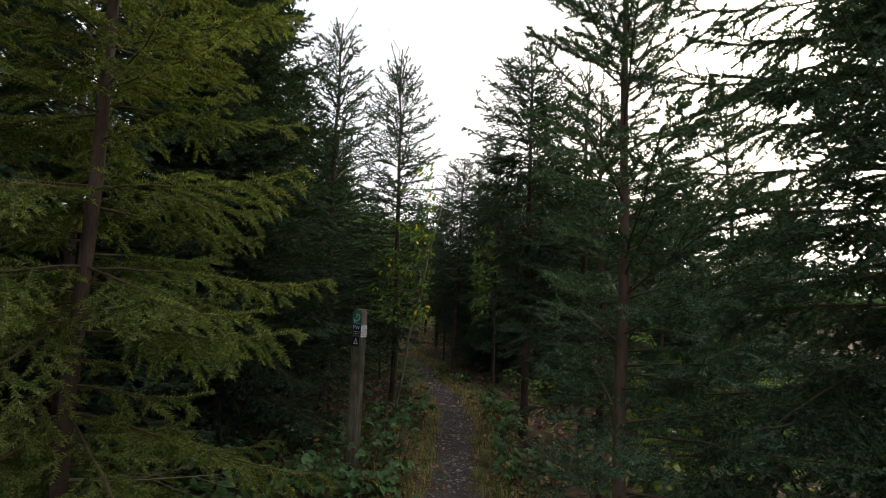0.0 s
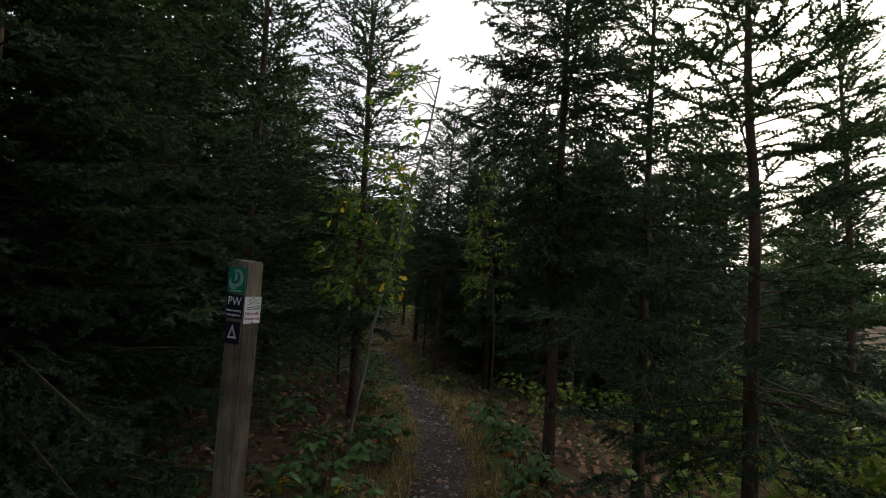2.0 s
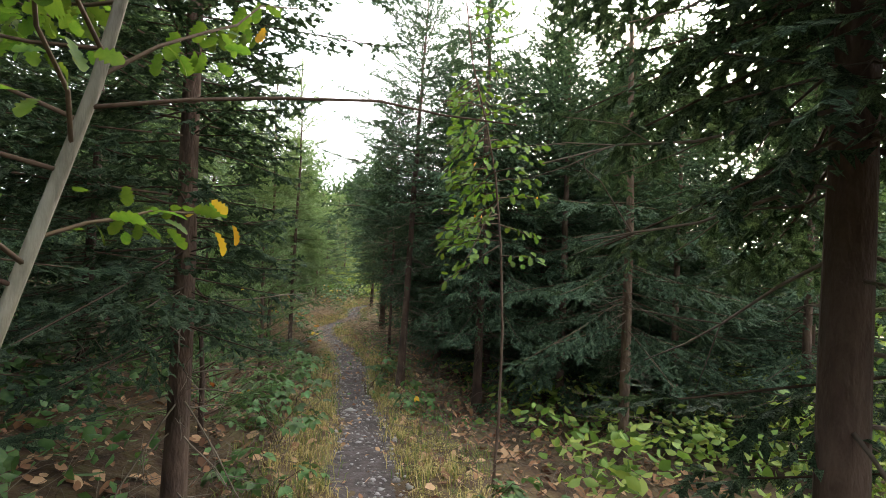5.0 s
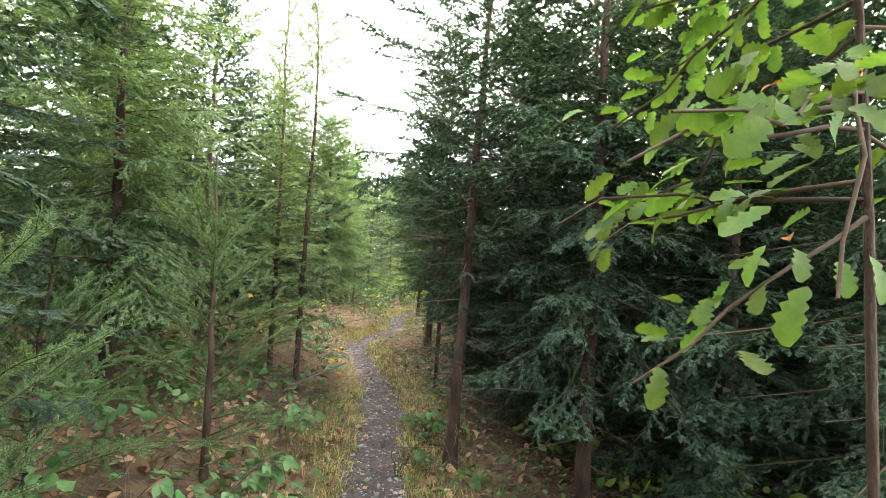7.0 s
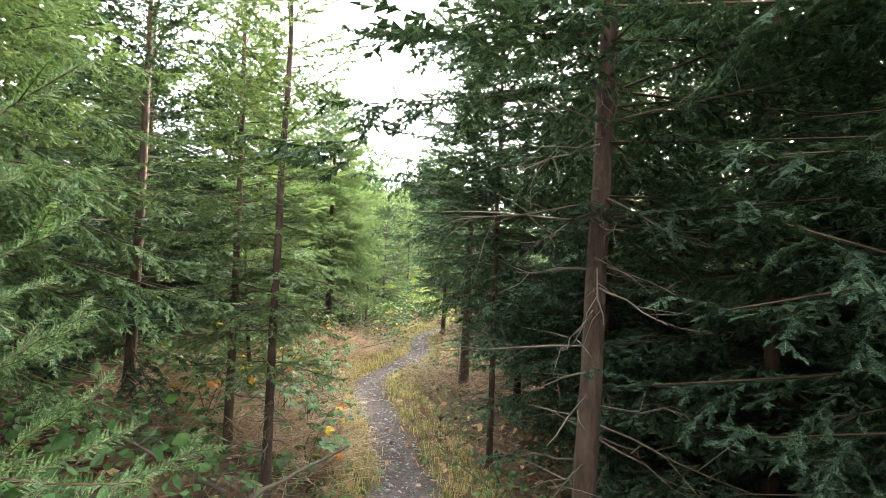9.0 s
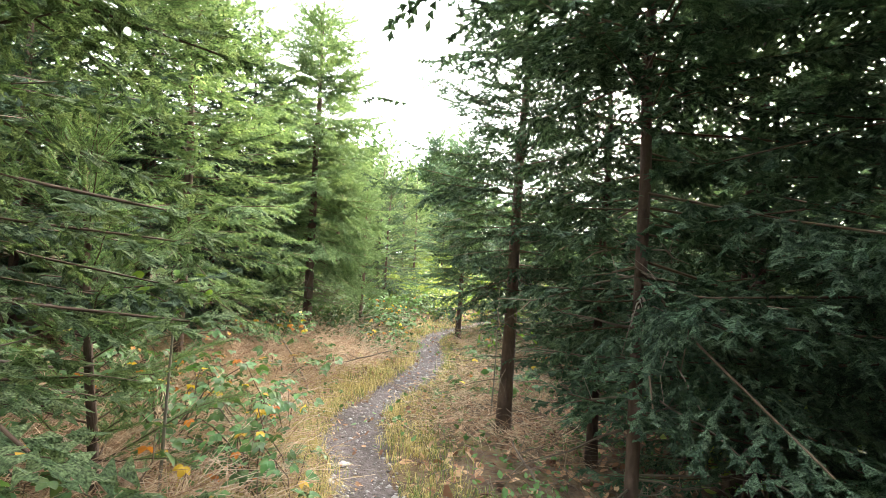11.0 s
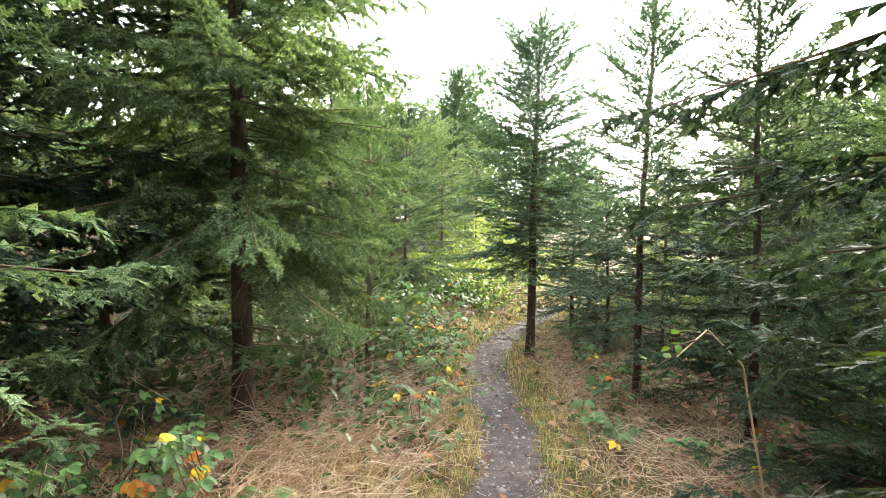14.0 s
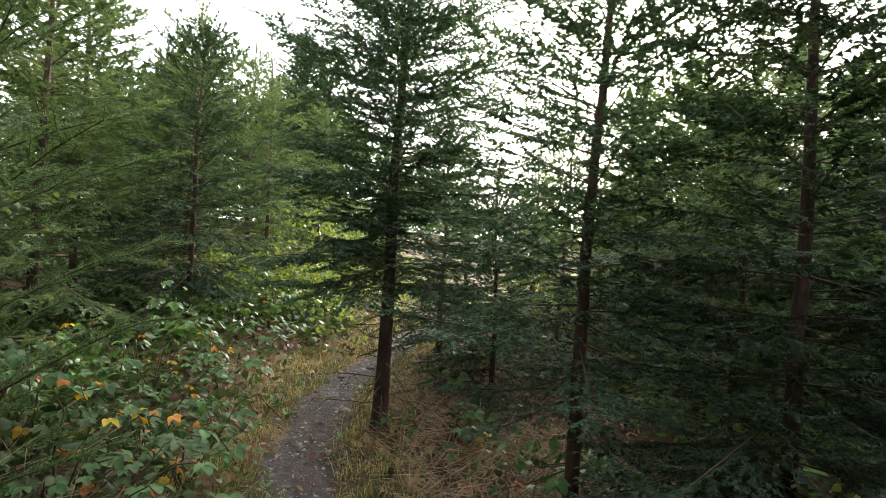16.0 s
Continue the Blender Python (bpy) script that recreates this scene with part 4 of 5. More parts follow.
BUSH = [(-1.25, 15.75, 0.45, 0.42), (-1.7, 15.7, 0.5, 0.5), (-2.1, 15.9, 0.5, 0.5), (-1.55, 16.25, 0.45, 0.4), (-2.3, 16.5, 0.5, 0.45), (-2.5, 18.6, 0.4, 0.4),
        (-2.35, 18.3, 0.4, 0.42), (-1.65, 20.1, 0.4, 0.36),
        (-1.95, 20.9, 0.45, 0.42), (-2.3, 21.3, 0.5, 0.5), (-1.95, 21.7, 0.45, 0.4), (-2.2, 22.2, 0.45, 0.45)]
DIM = [(0.25, 4.15, 0.4, 0.3), (-0.1, 4.3, 0.45, 0.32), (0.4, 4.75, 0.35, 0.25), (0.0, 4.9, 0.4, 0.3), (-0.3, 4.7, 0.45, 0.3), (0.3, 5.2, 0.4, 0.28), (0.2, 6.1, 0.4, 0.28),
       (0.15, 6.9, 0.35, 0.3), (0.35, 8.0, 0.3, 0.25), (1.4, 6.1, 0.35, 0.25), (1.35, 7.1, 0.35, 0.28), (1.3, 7.9, 0.3, 0.22), (0.0, 10.1, 0.4, 0.25), (-0.3, 10.9, 0.4, 0.28)]
for n, (x, y, r, h) in enumerate(DIM):
    bramble(x, y, r, h, 590 + n, n_canes=8, per=10, odd=0.03, label="low dark green bramble covering the forest floor", size=0.95)
for n, (x, y, r, h) in enumerate(BUSH):
    bramble(x, y, r, h, 560 + n, n_canes=11, per=11, odd=0.14, label="bushy bramble with green, yellow and orange leaves", size=0.72)
for n, (x, y, r, h) in enumerate(BR):
    bramble(x, y, r, h, 500 + n, odd=0.16 if 14 <= y < 15.4 else 0.08 if 15 < y < 20 else 0.03)


def fern(x, y, n, ln, seed, label="green fern with arching feathered fronds"):
    rnd = random.Random(seed)
    t = thing("fern", (x, y, gz(x, y)), label, "fern", "ferns beside the path")
    for k in range(n):
        a = 6.283 * k / n + rnd.uniform(-0.3, 0.3)
        l0 = ln * rnd.uniform(0.75, 1.15)
        v, f = [], []
        q = np.linspace(0, 1, 19)
        pts = np.stack([np.cos(a) * l0 * (0.75 * q), np.sin(a) * l0 * (0.75 * q), l0 * (0.95 * q - 0.75 * q ** 2)], 1)
        for i in range(18):
            g = (i + 0.5) / 18
            p = (pts[i] + pts[i + 1]) / 2
            d = unit(pts[i + 1] - pts[i])
            w = l0 * 0.24 * math.sin(math.pi * min(1, g ** 0.7 + 0.06)) + 0.008
            for sd in (-1, 1):
                side = np.array([-math.sin(a), math.cos(a), -0.18]) * sd
                tip = p + side * w + d * w * 0.35
                b = len(v)
                v += [p - d * 0.004, p + side * w * 0.45 + d * (0.16 * w + 0.011), tip, p + side * w * 0.45 + d * (0.16 * w - 0.011)]
                f.append((b, b + 1, b + 2, b + 3))
        fv, ff = tubes([(pts, 0.0022 * (1 - 0.7 * q))], 3)
        nv = len(v)
        piece("frond", mesh_of("frond", np.concatenate([np.array(v), fv]), [np.array(f), ff + nv], [FERN]), t)
    return t


for n, (x, y, k, ln) in enumerate([(-0.95, 6.6, 7, 0.42), (-0.5, 6.2, 6, 0.34), (-0.35, 4.5, 7, 0.34), (0.4, 5.6, 6, 0.26), (-1.1, 15.3, 6, 0.28), (-1.35, 16.2, 7, 0.3), (0.3, 13.6, 6, 0.24)]):
    fern(x, y, k, ln, 640 + n)


def stick(x, y, ln, heading, rise, r, seed, label, mat=DEAD):
    rnd = random.Random(seed)
    t = thing("fallen_branch", (x, y, gz(x, y)), label, "branch", "fallen branches")
    q = np.linspace(0, 1, 9)
    d = np.array([math.cos(heading), math.sin(heading), 0])
    pts = d * (ln * q)[:, None]
    pts += np.cumsum(np.array([[rnd.gauss(0, 0.012) for _ in range(3)] for _ in q]), 0)
    for i in range(9):
        pts[i, 2] = max(gz(x + pts[i, 0], y + pts[i, 1]) - gz(x, y), 0) + r + rise * q[i]
    v, f = tubes([(pts, r * (1 - 0.6 * q))], 7)
    piece("stem", mesh_of("stem", v, [f], [mat], True), t)
    for _ in range(4):
        i = rnd.randrange(2, 8)
        e = pts[i] + np.array([rnd.gauss(0, 0.12), rnd.gauss(0, 0.12), rnd.uniform(0.03, 0.12)])
        v, f = tubes([(np.array([pts[i], (pts[i] + e) / 2 + 0.01, e]), np.array([0.004, 0.003, 0.001]))], 4)
        piece("twig", mesh_of("twig", v, [f], [mat], True), t)


for n, (x, y, ln, hd, rise, r) in enumerate([(0.22, 16.2, 0.85, 1.83, 0.12, 0.010), (0.45, 14.3, 0.7, 2.6, 0.2, 0.007), (-0.95, 13.35, 0.6, 0.6, 0.25, 0.014),
                                             (-1.05, 13.55, 0.5, 3.6, 0.2, 0.012), (-1.6, 17.6, 0.9, 2.4, 0.3, 0.012), (-1.9, 18.4, 0.8, 0.4, 0.2, 0.01), (1.3, 5.2, 0.8, 1.2, 0.35, 0.006)]):
    stick(x, y, ln, hd, rise, r, 700 + n, "fallen dead branch with short broken twigs")


# ---------------------------------------------------------------- grass, stalks, litter, pebbles
def scatter(n, x_of, y_range, seed, keep=None):
    rng = np.random.default_rng(seed)
    y = rng.uniform(*y_range, n)
    d = x_of(rng, n)
    x = line(y) + d
    if keep is not None:
        m = keep(x, y, d, rng)
        x, y = x[m], y[m]
    return np.stack([x, y, ground_z(x, y)], 1), rng


def blades(name, pts, rng, h, w, bend, mat, label, category):
    n = len(pts)
    a = rng.uniform(0, 6.28, n)
    hh = h * rng.uniform(0.45, 1.2, n)
    lean = bend * rng.uniform(0.2, 1.2, n) * hh
    hd = np.stack([np.cos(a), np.sin(a), 0 * a], 1)
    sd = np.stack([-np.sin(a), np.cos(a), 0 * a], 1) * (w / 2)
    mid = pts + hd * (lean * 0.35)[:, None] + np.array([0, 0, 1.0]) * (hh * 0.6)[:, None]
    tip = pts + hd * lean[:, None] + np.array([0, 0, 1.0]) * (hh * np.clip(1 - 0.35 * bend, 0.2, 1))[:, None]
    low = pts - np.array([0, 0, 0.01])
    v = np.stack([low - sd, low + sd, mid - sd * 0.7, mid + sd * 0.7, tip], 1).reshape(-1, 3)
    b = np.arange(n)[:, None] * 5
    ob = piece(name, mesh_of(name, v, [b + np.array([[0, 1, 3, 2]]), b + np.array([[2, 3, 4]])], [mat]))
    return tagged(ob, label, category, kind="stuff")


def clump(pts, rng, per, r):
    """Tufts: each point becomes several close together."""
    q = np.repeat(pts, per, 0)
    q[:, :2] += rng.normal(0, r, (len(q), 2))
    q[:, 2] = ground_z(q[:, 0], q[:, 1])
    return q


def beside(lo, hi):
    return lambda rng, n: np.where(rng.random(n) < 0.5, -1, 1) * rng.uniform(lo, hi, n)


p, rg = scatter(2300, beside(0.20, 0.62), (4, 27), 41)
blades("dry_grass", clump(p, rg, 12, 0.035), rg, 0.10, 0.0045, 1.3, GRASS, "yellowed dry grass along both path edges", "grass")
p, rg = scatter(1300, beside(0.20, 0.8), (2.5, 27), 42)
blades("green_grass", clump(p, rg, 10, 0.04), rg, 0.13, 0.005, 1.0, GRASS_GREEN, "sparse green grass tufts beside the path", "grass")
p, rg = scatter(500, lambda g, n: -g.uniform(0.25, 1.1, n), (14.5, 19.5), 43)
blades("tawny_grass", clump(p, rg, 16, 0.05), rg, 0.16, 0.004, 1.6, GRASS, "tawny flattened grass on the bank", "grass")


def stalks(name, n, x_of, y_range, seed, length, mat, label):
    pts, rng = scatter(n, x_of, y_range, seed)
    a = rng.uniform(0, 6.28, n)
    rise = np.abs(rng.normal(0, 0.35, n))
    ln = length * rng.uniform(0.4, 1.3, n)
    d = np.stack([np.cos(a) * np.cos(rise), np.sin(a) * np.cos(rise), np.sin(rise)], 1) * ln[:, None]
    pts = pts + np.array([0, 0, 0.012]) + np.array([0, 0, 1.0]) * rng.uniform(0, 0.11, n)[:, None]
    e = pts + d
    e[:, 2] = np.maximum(e[:, 2], ground_z(e[:, 0], e[:, 1]) + 0.01)
    mid = (pts + e) / 2 + rng.normal(0, 0.02, (n, 3)) + np.array([0, 0, 0.03])
    v1, f1 = stems(pts, mid, 0.0022, rng)
    v2, f2 = stems(mid, e, 0.0018, rng)
    ob = piece(name, mesh_of(name, np.concatenate([v1, v2]), [f1, f2 + len(v1)], [mat], True))
    return tagged(ob, label, "dead stalks", kind="stuff")


stalks("dead_stalks", 13500, lambda g, n: -g.uniform(0.50, 2.1, n), (14, 21), 51, 0.40, STRAW, "tangle of dead bracken and bramble stalks on the bank")
stalks("dry_stalks", 3600, lambda g, n: g.uniform(0.50, 1.7, n), (17, 24), 54, 0.32, STRAW, "dry fallen stalks and needles under the spruces")
stalks("fallen_twigs", 2600, lambda g, n: g.uniform(0.35, 2.2, n), (9, 24), 52, 0.3, DEAD, "fallen grey twigs under the spruces")
stalks("brash", 1600, lambda g, n: -g.uniform(0.4, 2.6, n), (6, 14), 53, 0.28, DEAD, "fallen twigs and brash on the forest floor")


def litter(name, n, x_of, y_range, seed, size, mat, label, lift=0.006):
    pts, rng = scatter(n, x_of, y_range, seed)
    a = rng.uniform(0, 6.28, n)
    s = size * rng.uniform(0.5, 1.3, n)
    tl = rng.normal(0, 0.45, (n, 2))
    u = np.stack([np.cos(a), np.sin(a), tl[:, 0]], 1) * s[:, None]
    w = np.stack([-np.sin(a), np.cos(a), tl[:, 1]], 1) * (s * 0.55)[:, None]
    c = pts + np.array([0, 0, 1.0]) * (lift + np.abs(tl).sum(1) * s * 0.4)[:, None]
    cup = np.array([0, 0, 1.0]) * (s * rng.uniform(0.0, 0.35, n))[:, None]
    v = np.stack([c - u, c - 0.3 * u + w + cup, c + 0.5 * u + 0.8 * w + cup, c + u, c + 0.5 * u - 0.8 * w + cup, c - 0.3 * u - w + cup], 1).reshape(-1, 3)
    b = np.arange(n)[:, None] * 6
    ob = piece(name, mesh_of(name, v, [b + np.array([[0, 1, 2, 3]]), b + np.array([[0, 3, 4, 5]])], [mat]))
    return tagged(ob, label, "leaf litter", kind="stuff")


litter("leaf_litter", 15000, beside(0.3, 2.6), (3, 27), 61, 0.035, LITTER, "brown and russet fallen leaves over the forest floor")
litter("path_leaves", 700, lambda g, n: g.normal(0, 0.22, n), (4, 26), 62, 0.02, LITTER, "small fallen leaves strewn on the path", 0.012)


def pebbles(name, n, half, y_range, seed, size, label):
    pts, rng = scatter(n, lambda g, k: g.uniform(-half, half, k), y_range, seed)
    s = size * rng.gamma(2.2, 0.4, n)
    dirs = unit(np.array([[1, 0, 0], [-1, 0, 0], [0, 1, 0], [0, -1, 0], [0, 0, 1], [0, 0, -1.0]]))
    rad = rng.uniform(0.6, 1.2, (n, 6)) * s[:, None]
    rad[:, 4:] *= 0.55
    a = rng.uniform(0, 6.28, n)
    c, sn = np.cos(a)[:, None], np.sin(a)[:, None]
    v = dirs[None] * rad[..., None]
    v = np.stack([v[..., 0] * c - v[..., 1] * sn, v[..., 0] * sn + v[..., 1] * c, v[..., 2]], -1) + pts[:, None] + np.array([0, 0, 0.006])
    f = np.array([(0, 2, 4), (2, 1, 4), (1, 3, 4), (3, 0, 4), (2, 0, 5), (1, 2, 5), (3, 1, 5), (0, 3, 5)])
    ob = piece(name, mesh_of(name, v.reshape(-1, 3), [(np.arange(n)[:, None, None] * 6 + f[None]).reshape(-1, 3)], [STONE]))
    return tagged(ob, label, "pebbles", kind="stuff")


pebbles("pebbles", 9000, 0.22, (2, 27), 71, 0.009, "grey gravel and small stones pressed into the path")
pebbles("stones", 900, 0.24, (3, 27), 72, 0.019, "larger pale stones lying on the path")


# ---------------------------------------------------------------- understory shrubs and far trees
def leaf_cloud(name, centre, radii, n, size, seed, mat, gaps=0.35):
    """Many small leaves in uneven lobes, as one mesh local to centre's foot."""
    rng = np.random.default_rng(seed)
    lobes = rng.normal(0, 0.45, (14, 3)) * radii
    lobe_r = rng.uniform(0.25, 0.5, 14)
    who = rng.integers(0, 14, n)
    d = unit(rng.normal(size=(n, 3))) * (rng.random(n) ** 0.5)[:, None]
    p = lobes[who] + d * lobe_r[who][:, None] * np.asarray(radii) * 1.1 + np.asarray(centre)
    p[:, 2] = np.maximum(p[:, 2], 0.02)
    a = unit(rng.normal(size=(n, 3)))
    b = unit(np.cross(a, rng.normal(size=(n, 3))))
    s = size * rng.uniform(0.6, 1.3, n)[:, None]
    v = np.stack([p - a * s, p + b * s * 0.5, p + a * s, p - b * s * 0.5], 1).reshape(-1, 3)
    return mesh_of(name, v, [np.arange(4 * n).reshape(-1, 4)], [mat])


def shrub_source(x, y, h, r, n, seed, size=0.035, label="light green leafy shrub in the clearing"):
    t = thing("shrub", (x, y, gz(x, y)), label, "shrub", "shrubs of the clearing")
    rng = np.random.default_rng(seed)
    paths = []
    for _ in range(7):
        a = rng.uniform(0, 6.28)
        q = np.linspace(0, 1, 5)
        ln = r * rng.uniform(0.3, 0.8)
        paths.append((np.stack([np.cos(a) * ln * q ** 1.3, np.sin(a) * ln * q ** 1.3, h * rng.uniform(0.6, 1.0) * q - 0.03], 1), 0.006 * (1 - 0.8 * q) + 0.001))
    v, f = tubes(paths, 4)
    piece("stem", mesh_of("stem", v, [f], [TWIG], True), t)
    piece("leaves", leaf_cloud("leaves", (0, 0, 0.55 * h), (r, r, 0.55 * h), n, size, seed, SHRUB), t)
    return t


shrubs = [shrub_source(3.2, 6.6, 0.9, 0.7, 1500, 81), shrub_source(3.6, 9.4, 1.2, 0.8, 1700, 82)]
rnd = random.Random(17)
for i in range(46):
    if i < 26:
        x, y = rnd.uniform(2.6, 8.0), rnd.uniform(4.0, 20)
    elif i < 38:
        x, y = rnd.uniform(-3.4, -1.2), rnd.uniform(24.5, 33)
    else:
        x, y = rnd.uniform(1.2, 7), rnd.uniform(22, 32)
    if abs(x - float(line(y))) < 0.9:
        continue
    k = rnd.uniform(0.6, 1.2)
    copy_thing(rnd.choice(shrubs), Matrix.Translation((x, y, gz(x, y))) @ Matrix.Rotation(rnd.uniform(0, 6.28), 4, "Z") @ Matrix.Diagonal((k, k, k, 1)))


def undergrowth(name, n, x_range, y_range, seed, size, height, mat, label, off=1.25):
    """Low leafy ground cover in uneven drifts."""
    rng = np.random.default_rng(seed)
    c = np.stack([rng.uniform(*x_range, n // 40), rng.uniform(*y_range, n // 40)], 1)
    c = c[np.abs(c[:, 0] - line(c[:, 1])) > off]
    p = np.repeat(c, 40, 0) + rng.normal(0, 0.22, (40 * len(c), 2))
    h = np.repeat(height * rng.uniform(0.4, 1.2, len(c)), 40) * rng.random(40 * len(c)) ** 0.6
    p = np.concatenate([p, (ground_z(p[:, 0], p[:, 1]) + 0.03 + h)[:, None]], 1)
    m = len(p)
    a = unit(rng.normal(size=(m, 3)) * [1, 1, 0.5])
    b = unit(np.cross(a, rng.normal(size=(m, 3)) + [0, 0, 1.5]))
    s = size * rng.uniform(0.6, 1.3, m)[:, None]
    c = unit(np.cross(a, b)) * s * 0.18
    v = np.stack([p - a * s, p - 0.2 * a * s + b * s * 0.62 + c, p + 0.5 * a * s + b * s * 0.42 + c, p + a * s,
                  p + 0.5 * a * s - b * s * 0.42 + c, p - 0.2 * a * s - b * s * 0.62 + c], 1).reshape(-1, 3)
    q = np.arange(m)[:, None] * 6
    ob = piece(name, mesh_of(name, v, [q + np.array([[0, 1, 2, 3]]), q + np.array([[0, 3, 4, 5]])], [mat]))
    return tagged(ob, label, "undergrowth", kind="stuff")


undergrowth("left_undergrowth", 30000, (-7, 0.2), (2, 34), 84, 0.045, 0.28, BRAMBLE, "low dark green undergrowth below the spruces")
undergrowth("right_undergrowth", 36000, (1.4, 9), (2, 34), 85, 0.045, 0.45, SHRUB, "yellow-green undergrowth in the thinner stand")


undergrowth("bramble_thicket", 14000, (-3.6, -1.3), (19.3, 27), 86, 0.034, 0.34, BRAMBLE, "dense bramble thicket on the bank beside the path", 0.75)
# same brambles in the paler SHRUB colour, which stands in for sunlight on them
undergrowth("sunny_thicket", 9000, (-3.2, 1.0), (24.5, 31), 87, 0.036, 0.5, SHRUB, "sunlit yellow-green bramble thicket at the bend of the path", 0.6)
undergrowth("path_side_herbs", 9000, (-2.2, 2.2), (3, 24), 88, 0.024, 0.14, BRAMBLE, "small green herbs along the path", 0.4)


def far_woods(name, seed):
    """A belt of woodland far off, thousands of leaf clumps in rows of crowns."""
    rng = np.random.default_rng(seed)
    vs = []
    for k in range(240):
        a = rng.uniform(-1.0, 1.35)
        d = rng.uniform(46, 95)
        x, y = d * math.sin(a), 10 + d * math.cos(a)
        h, w = rng.uniform(3.0, 6.5), rng.uniform(1.6, 3.2)
        n = 260
        q = unit(rng.normal(size=(n, 3))) * (rng.random(n) ** 0.4)[:, None] * [w, w, h / 2] + [x, y, gz(x, y) + h / 2]
        u1 = unit(rng.normal(size=(n, 3)))
        u2 = unit(np.cross(u1, rng.normal(size=(n, 3))))
        sz = rng.uniform(0.12, 0.34, n)[:, None]
        vs.append(np.stack([q - u1 * sz, q + u2 * sz * 0.6, q + u1 * sz, q - u2 * sz * 0.6], 1).reshape(-1, 3))
    v = np.concatenate(vs)
    ob = piece(name, mesh_of(name, v, [np.arange(len(v)).reshape(-1, 4)], [BROAD]))
    return tagged(ob, "belt of mixed woodland far beyond the plantation", "woodland", kind="stuff")


far_woods("far_woods", 95)


def broadleaf(x, y, h, r, seed, label="tall rounded broadleaf tree beyond the spruces"):
    t = thing("broadleaf_tree", (x, y, gz(x, y)), label, "tree", "far broadleaf trees")
    rng = np.random.default_rng(seed)
    q = np.linspace(0, 1, 6)
    paths = [(np.stack([0.1 * np.sin(3 * q), 0.1 * q, h * 0.75 * q - 0.1], 1), 0.16 * (1 - 0.8 * q) + 0.02)]
    for _ in range(12):
        a, f = rng.uniform(0, 6.28), rng.uniform(0.3, 0.9)
        ln = r * rng.uniform(0.5, 0.9)
        paths.append((np.stack([np.cos(a) * ln * q, np.sin(a) * ln * q, h * 0.75 * f + ln * 0.7 * q], 1), 0.05 * (1 - 0.85 * q) + 0.006))
    v, f = tubes(paths, 6)
    piece("trunk", mesh_of("trunk", v, [f], [BARK_GREY], True), t)
    piece("crown", leaf_cloud("crown", (0, 0, 0.52 * h), (r, r, 0.52 * h), 9000, 0.13, seed, BROAD), t)
    return t


bl = broadleaf(-7.5, 37, 5.6, 3.0, 91)
rnd = random.Random(19)
for i in range(13):
    x, y = (-26 + 3.0 * i + rnd.uniform(-1, 1), 40 + rnd.uniform(-3, 8)) if i < 8 else (-14 - rnd.uniform(0, 6), 12 + 6 * (i - 11))
    k = rnd.uniform(0.75, 1.1) * (1.0 if x < 0 else 0.7)
    copy_thing(bl, Matrix.Translation((x, y, gz(x, y))) @ Matrix.Rotation(rnd.uniform(0, 6.28), 4, "Z") @ Matrix.Diagonal((k, k, k, 1)))


# ---------------------------------------------------------------- the way-marker post
def box(sx, sy, sz, bevel=0.0, at=(0, 0, 0)):
    bm = bmesh.new()
    bmesh.ops.create_cube(bm, size=1.0)
    bmesh.ops.scale(bm, vec=(sx, sy, sz), verts=bm.verts)
    if bevel:
        bmesh.ops.bevel(bm, geom=bm.edges[:], offset=bevel, segments=2, affect="EDGES")
    bmesh.ops.translate(bm, vec=at, verts=bm.verts)
    return bm


def lettering(text, size, mat, parent, m):
    cu = bpy.data.curves.new("lettering", "FONT")
    cu.body, cu.size, cu.align_x, cu.align_y, cu.extrude = text, size, "CENTER", "CENTER", 0.0006
    tmp = bpy.data.objects.new("lettering", cu)
    scene.collection.objects.link(tmp)
    bpy.context.view_layer.update()
    me = bpy.data.meshes.new_from_object(tmp.evaluated_get(bpy.context.evaluated_depsgraph_get()))
    bpy.data.objects.remove(tmp)
    me.materials.clear()
    me.materials.append(mat)
    ob = piece("lettering", me, parent)
    ob.matrix_basis = m
    return ob


PX, PY, PTOP = 0.204, 5.24, 1.70
pz0 = gz(PX, PY)
ph = PTOP - pz0
post = thing("marker_post", (PX, PY, pz0), "weathered square timber way-marker post with small trail signs", "signpost", turn=-24)
post.matrix_basis = pose(PX, PY, pz0, 0, 1.0, -24)
bm = box(0.075, 0.075, ph + 0.25, 0.006, (0, 0, (ph - 0.25) / 2))
for v in bm.verts:                                   # the top is cut to a slight slope
    if v.co.z > ph - 0.05:
        v.co.z -= 0.10 * (v.co.x + 0.04)
part("timber", bm, TIMBER, post)


def plate(name, w, h, zc, mat, label, side=False):
    ob = part(name, box(w, h, 0.003, 0.0008, (0, 0, 0)), mat, post, label)
    ob.matrix_basis = pose(0.0388, 0, zc, 90, 0, 90) if side else pose(0, -0.0388, zc, 90, 0, 0)
    return ob


def flat(name, verts, mat, parent, z=0.0022):
    bm = bmesh.new()
    vs = [bm.verts.new((x, y, z)) for x, y in verts]
    bm.faces.new(vs)
    bmesh.ops.solidify(bm, geom=bm.faces[:], thickness=0.0006)
    return part(name, bm, mat, parent)


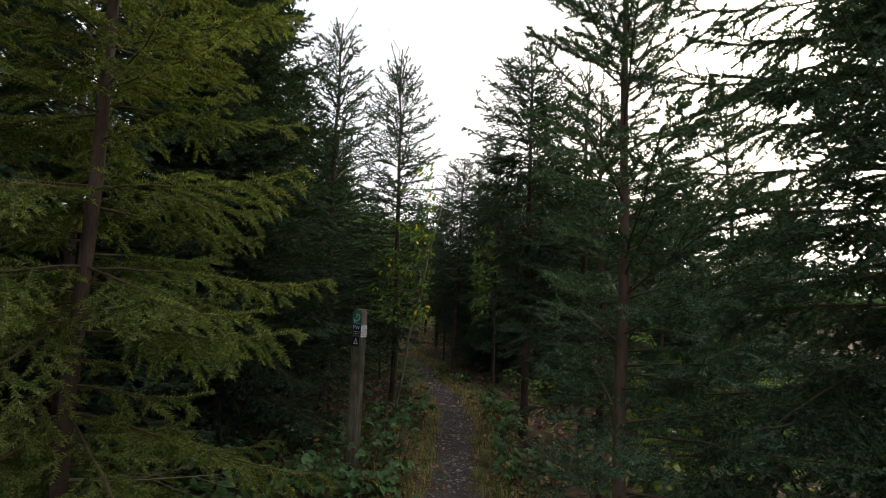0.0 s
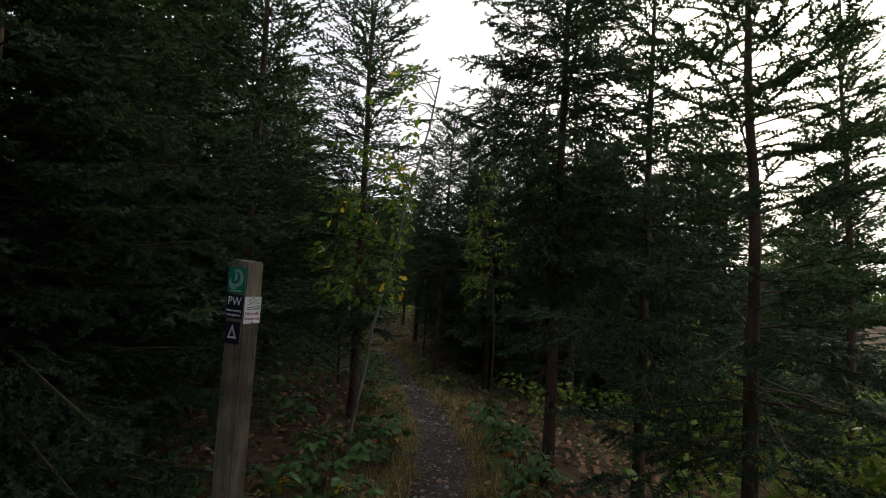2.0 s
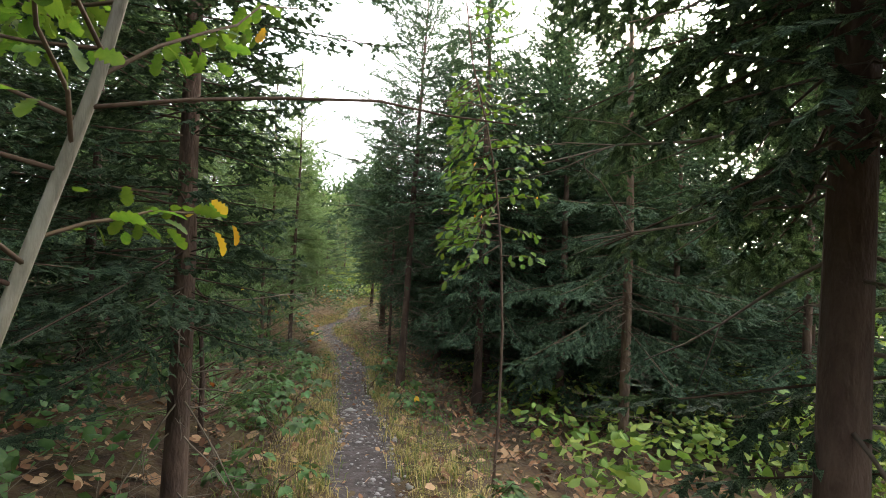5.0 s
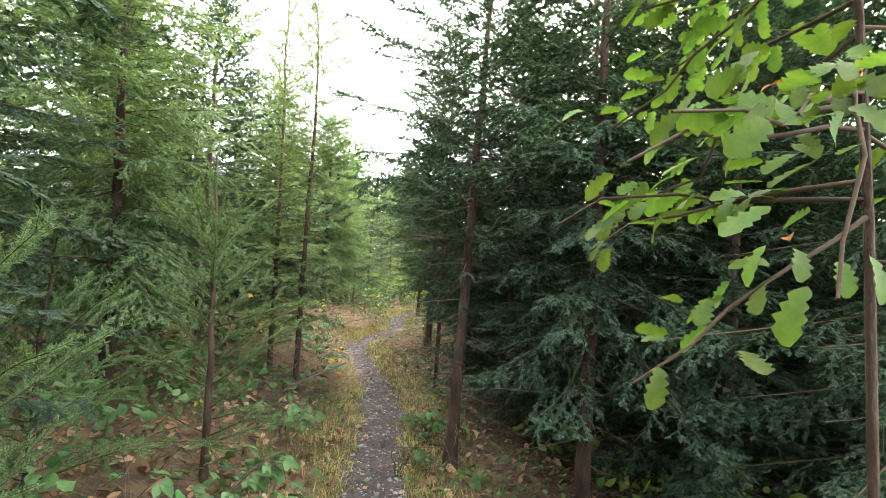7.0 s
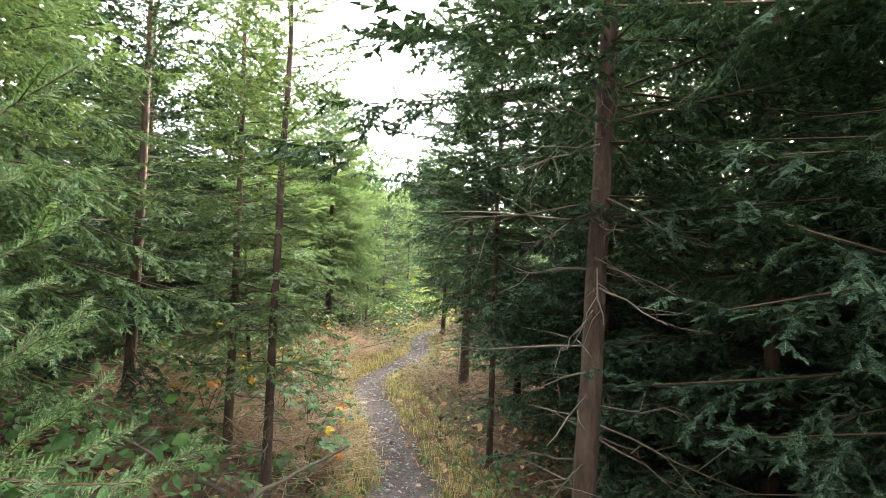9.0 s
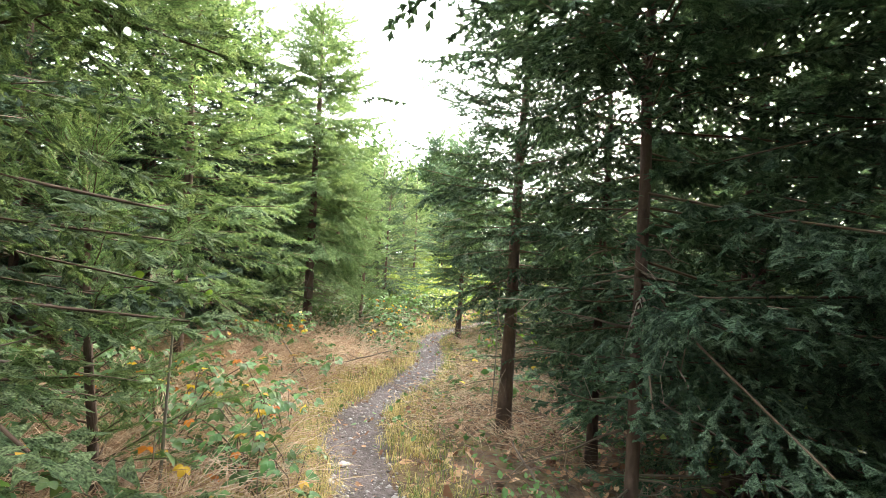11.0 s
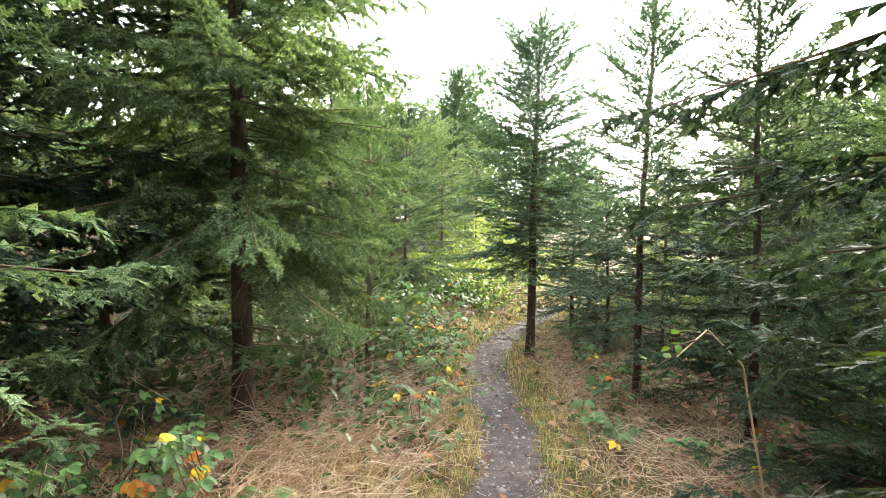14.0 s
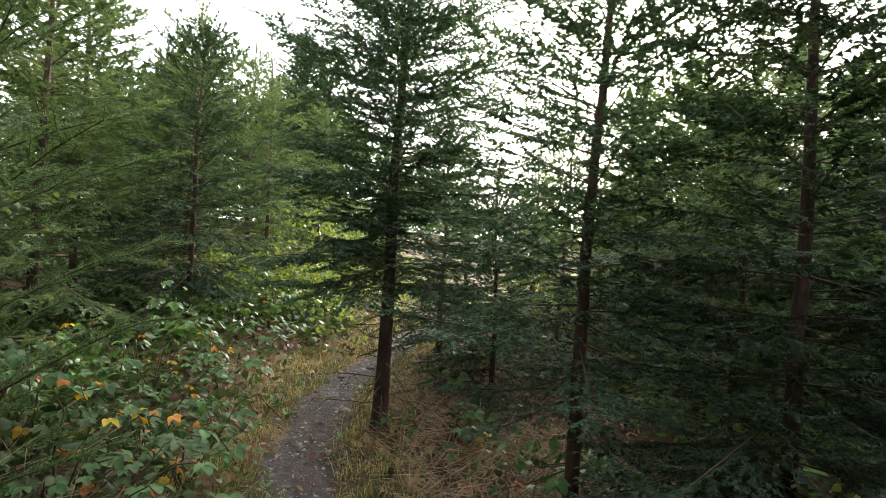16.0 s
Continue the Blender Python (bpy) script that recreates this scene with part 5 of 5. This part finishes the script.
def arc(cx, cy, r, w0, w1, a0, a1, n=14):
    out, inn = [], []
    for i in range(n + 1):
        t = i / n
        a = radians(a0 + (a1 - a0) * t)
        w = w0 + (w1 - w0) * math.sin(math.pi * t)
        out.append((cx + (r + w) * math.cos(a), cy + (r + w) * math.sin(a)))
        inn.append((cx + (r - w) * math.cos(a), cy + (r - w) * math.sin(a)))
    return out + inn[::-1]


green = plate("green_sign", 0.076, 0.084, ph - 0.068, SIGN_GREEN, "green enamel trail sign with a pale emblem")
flat("emblem", arc(0, 0.007, 0.024, 0.002, 0.0075, -130, 120), SIGN_PALE, green)
flat("emblem", arc(-0.004, -0.004, 0.022, 0.001, 0.007, 150, 290), SIGN_PALE, green)
flat("emblem", arc(-0.014, 0.012, 0.014, 0.001, 0.0055, -70, 70), SIGN_PALE, green)
flat("text_bar", [(-0.026, -0.037), (0.026, -0.037), (0.026, -0.032), (-0.026, -0.032)], SIGN_PALE, green)
navy = plate("trail_sign", 0.072, 0.076, ph - 0.152, SIGN_NAVY, "dark navy trail sign lettered in white")
lettering("PW", 0.038, SIGN_WHITE, navy, pose(0, 0.016, 0.0022))
lettering("Panoramaweg", 0.0112, SIGN_WHITE, navy, pose(0, -0.013, 0.0022))
lettering("Heringhausen", 0.0108, SIGN_WHITE, navy, pose(0, -0.027, 0.0022))
tri_sign = plate("triangle_sign", 0.062, 0.070, ph - 0.235, SIGN_NAVY, "dark navy sign with a white triangle outline")
for a, b, c, d in (((-0.021, -0.019), (0.0, 0.027), (0.0, 0.009), (-0.0105, -0.012)), ((0.0, 0.027), (0.021, -0.019), (0.0105, -0.012), (0.0, 0.009)),
                   ((0.021, -0.019), (-0.021, -0.019), (-0.0105, -0.012), (0.0105, -0.012))):
    flat("triangle", [a, b, c, d], SIGN_WHITE, tri_sign)
white = plate("white_sign", 0.070, 0.086, ph - 0.162, SIGN_WHITE, "white trail notice with a line drawing and pale red text", True)
flat("drawing", arc(-0.014, 0.032, 0.005, 0.0006, 0.0012, 0, 330), INK, white)
flat("drawing", [(0.004, 0.029), (0.016, 0.031), (0.016, 0.0325), (0.004, 0.0315)], INK, white)
flat("drawing", [(-0.028, 0.016), (0.0, 0.024), (0.028, 0.019), (0.028, 0.0205), (0.0, 0.0258), (-0.028, 0.0178)], INK, white)
flat("drawing", [(-0.028, 0.008), (0.029, 0.010), (0.029, 0.012), (-0.028, 0.010)], INK, white)
flat("drawing", [(-0.028, 0.002), (0.029, 0.003), (0.029, 0.0055), (-0.028, 0.0045)], INK, white)
lettering("F\u00e4hrschiff-", 0.0145, SIGN_PINK, white, pose(-0.002, -0.011, 0.0022))
lettering("Wanderweg", 0.0130, SIGN_PINK, white, pose(-0.001, -0.027, 0.0022))
for yy in (0.039, -0.039):
    bm = bmesh.new()
    bmesh.ops.create_cone(bm, cap_ends=True, segments=10, radius1=0.003, radius2=0.002, depth=0.003)
    bmesh.ops.translate(bm, vec=(0, yy, 0.003), verts=bm.verts)
    part("screw", bm, STEEL, white)
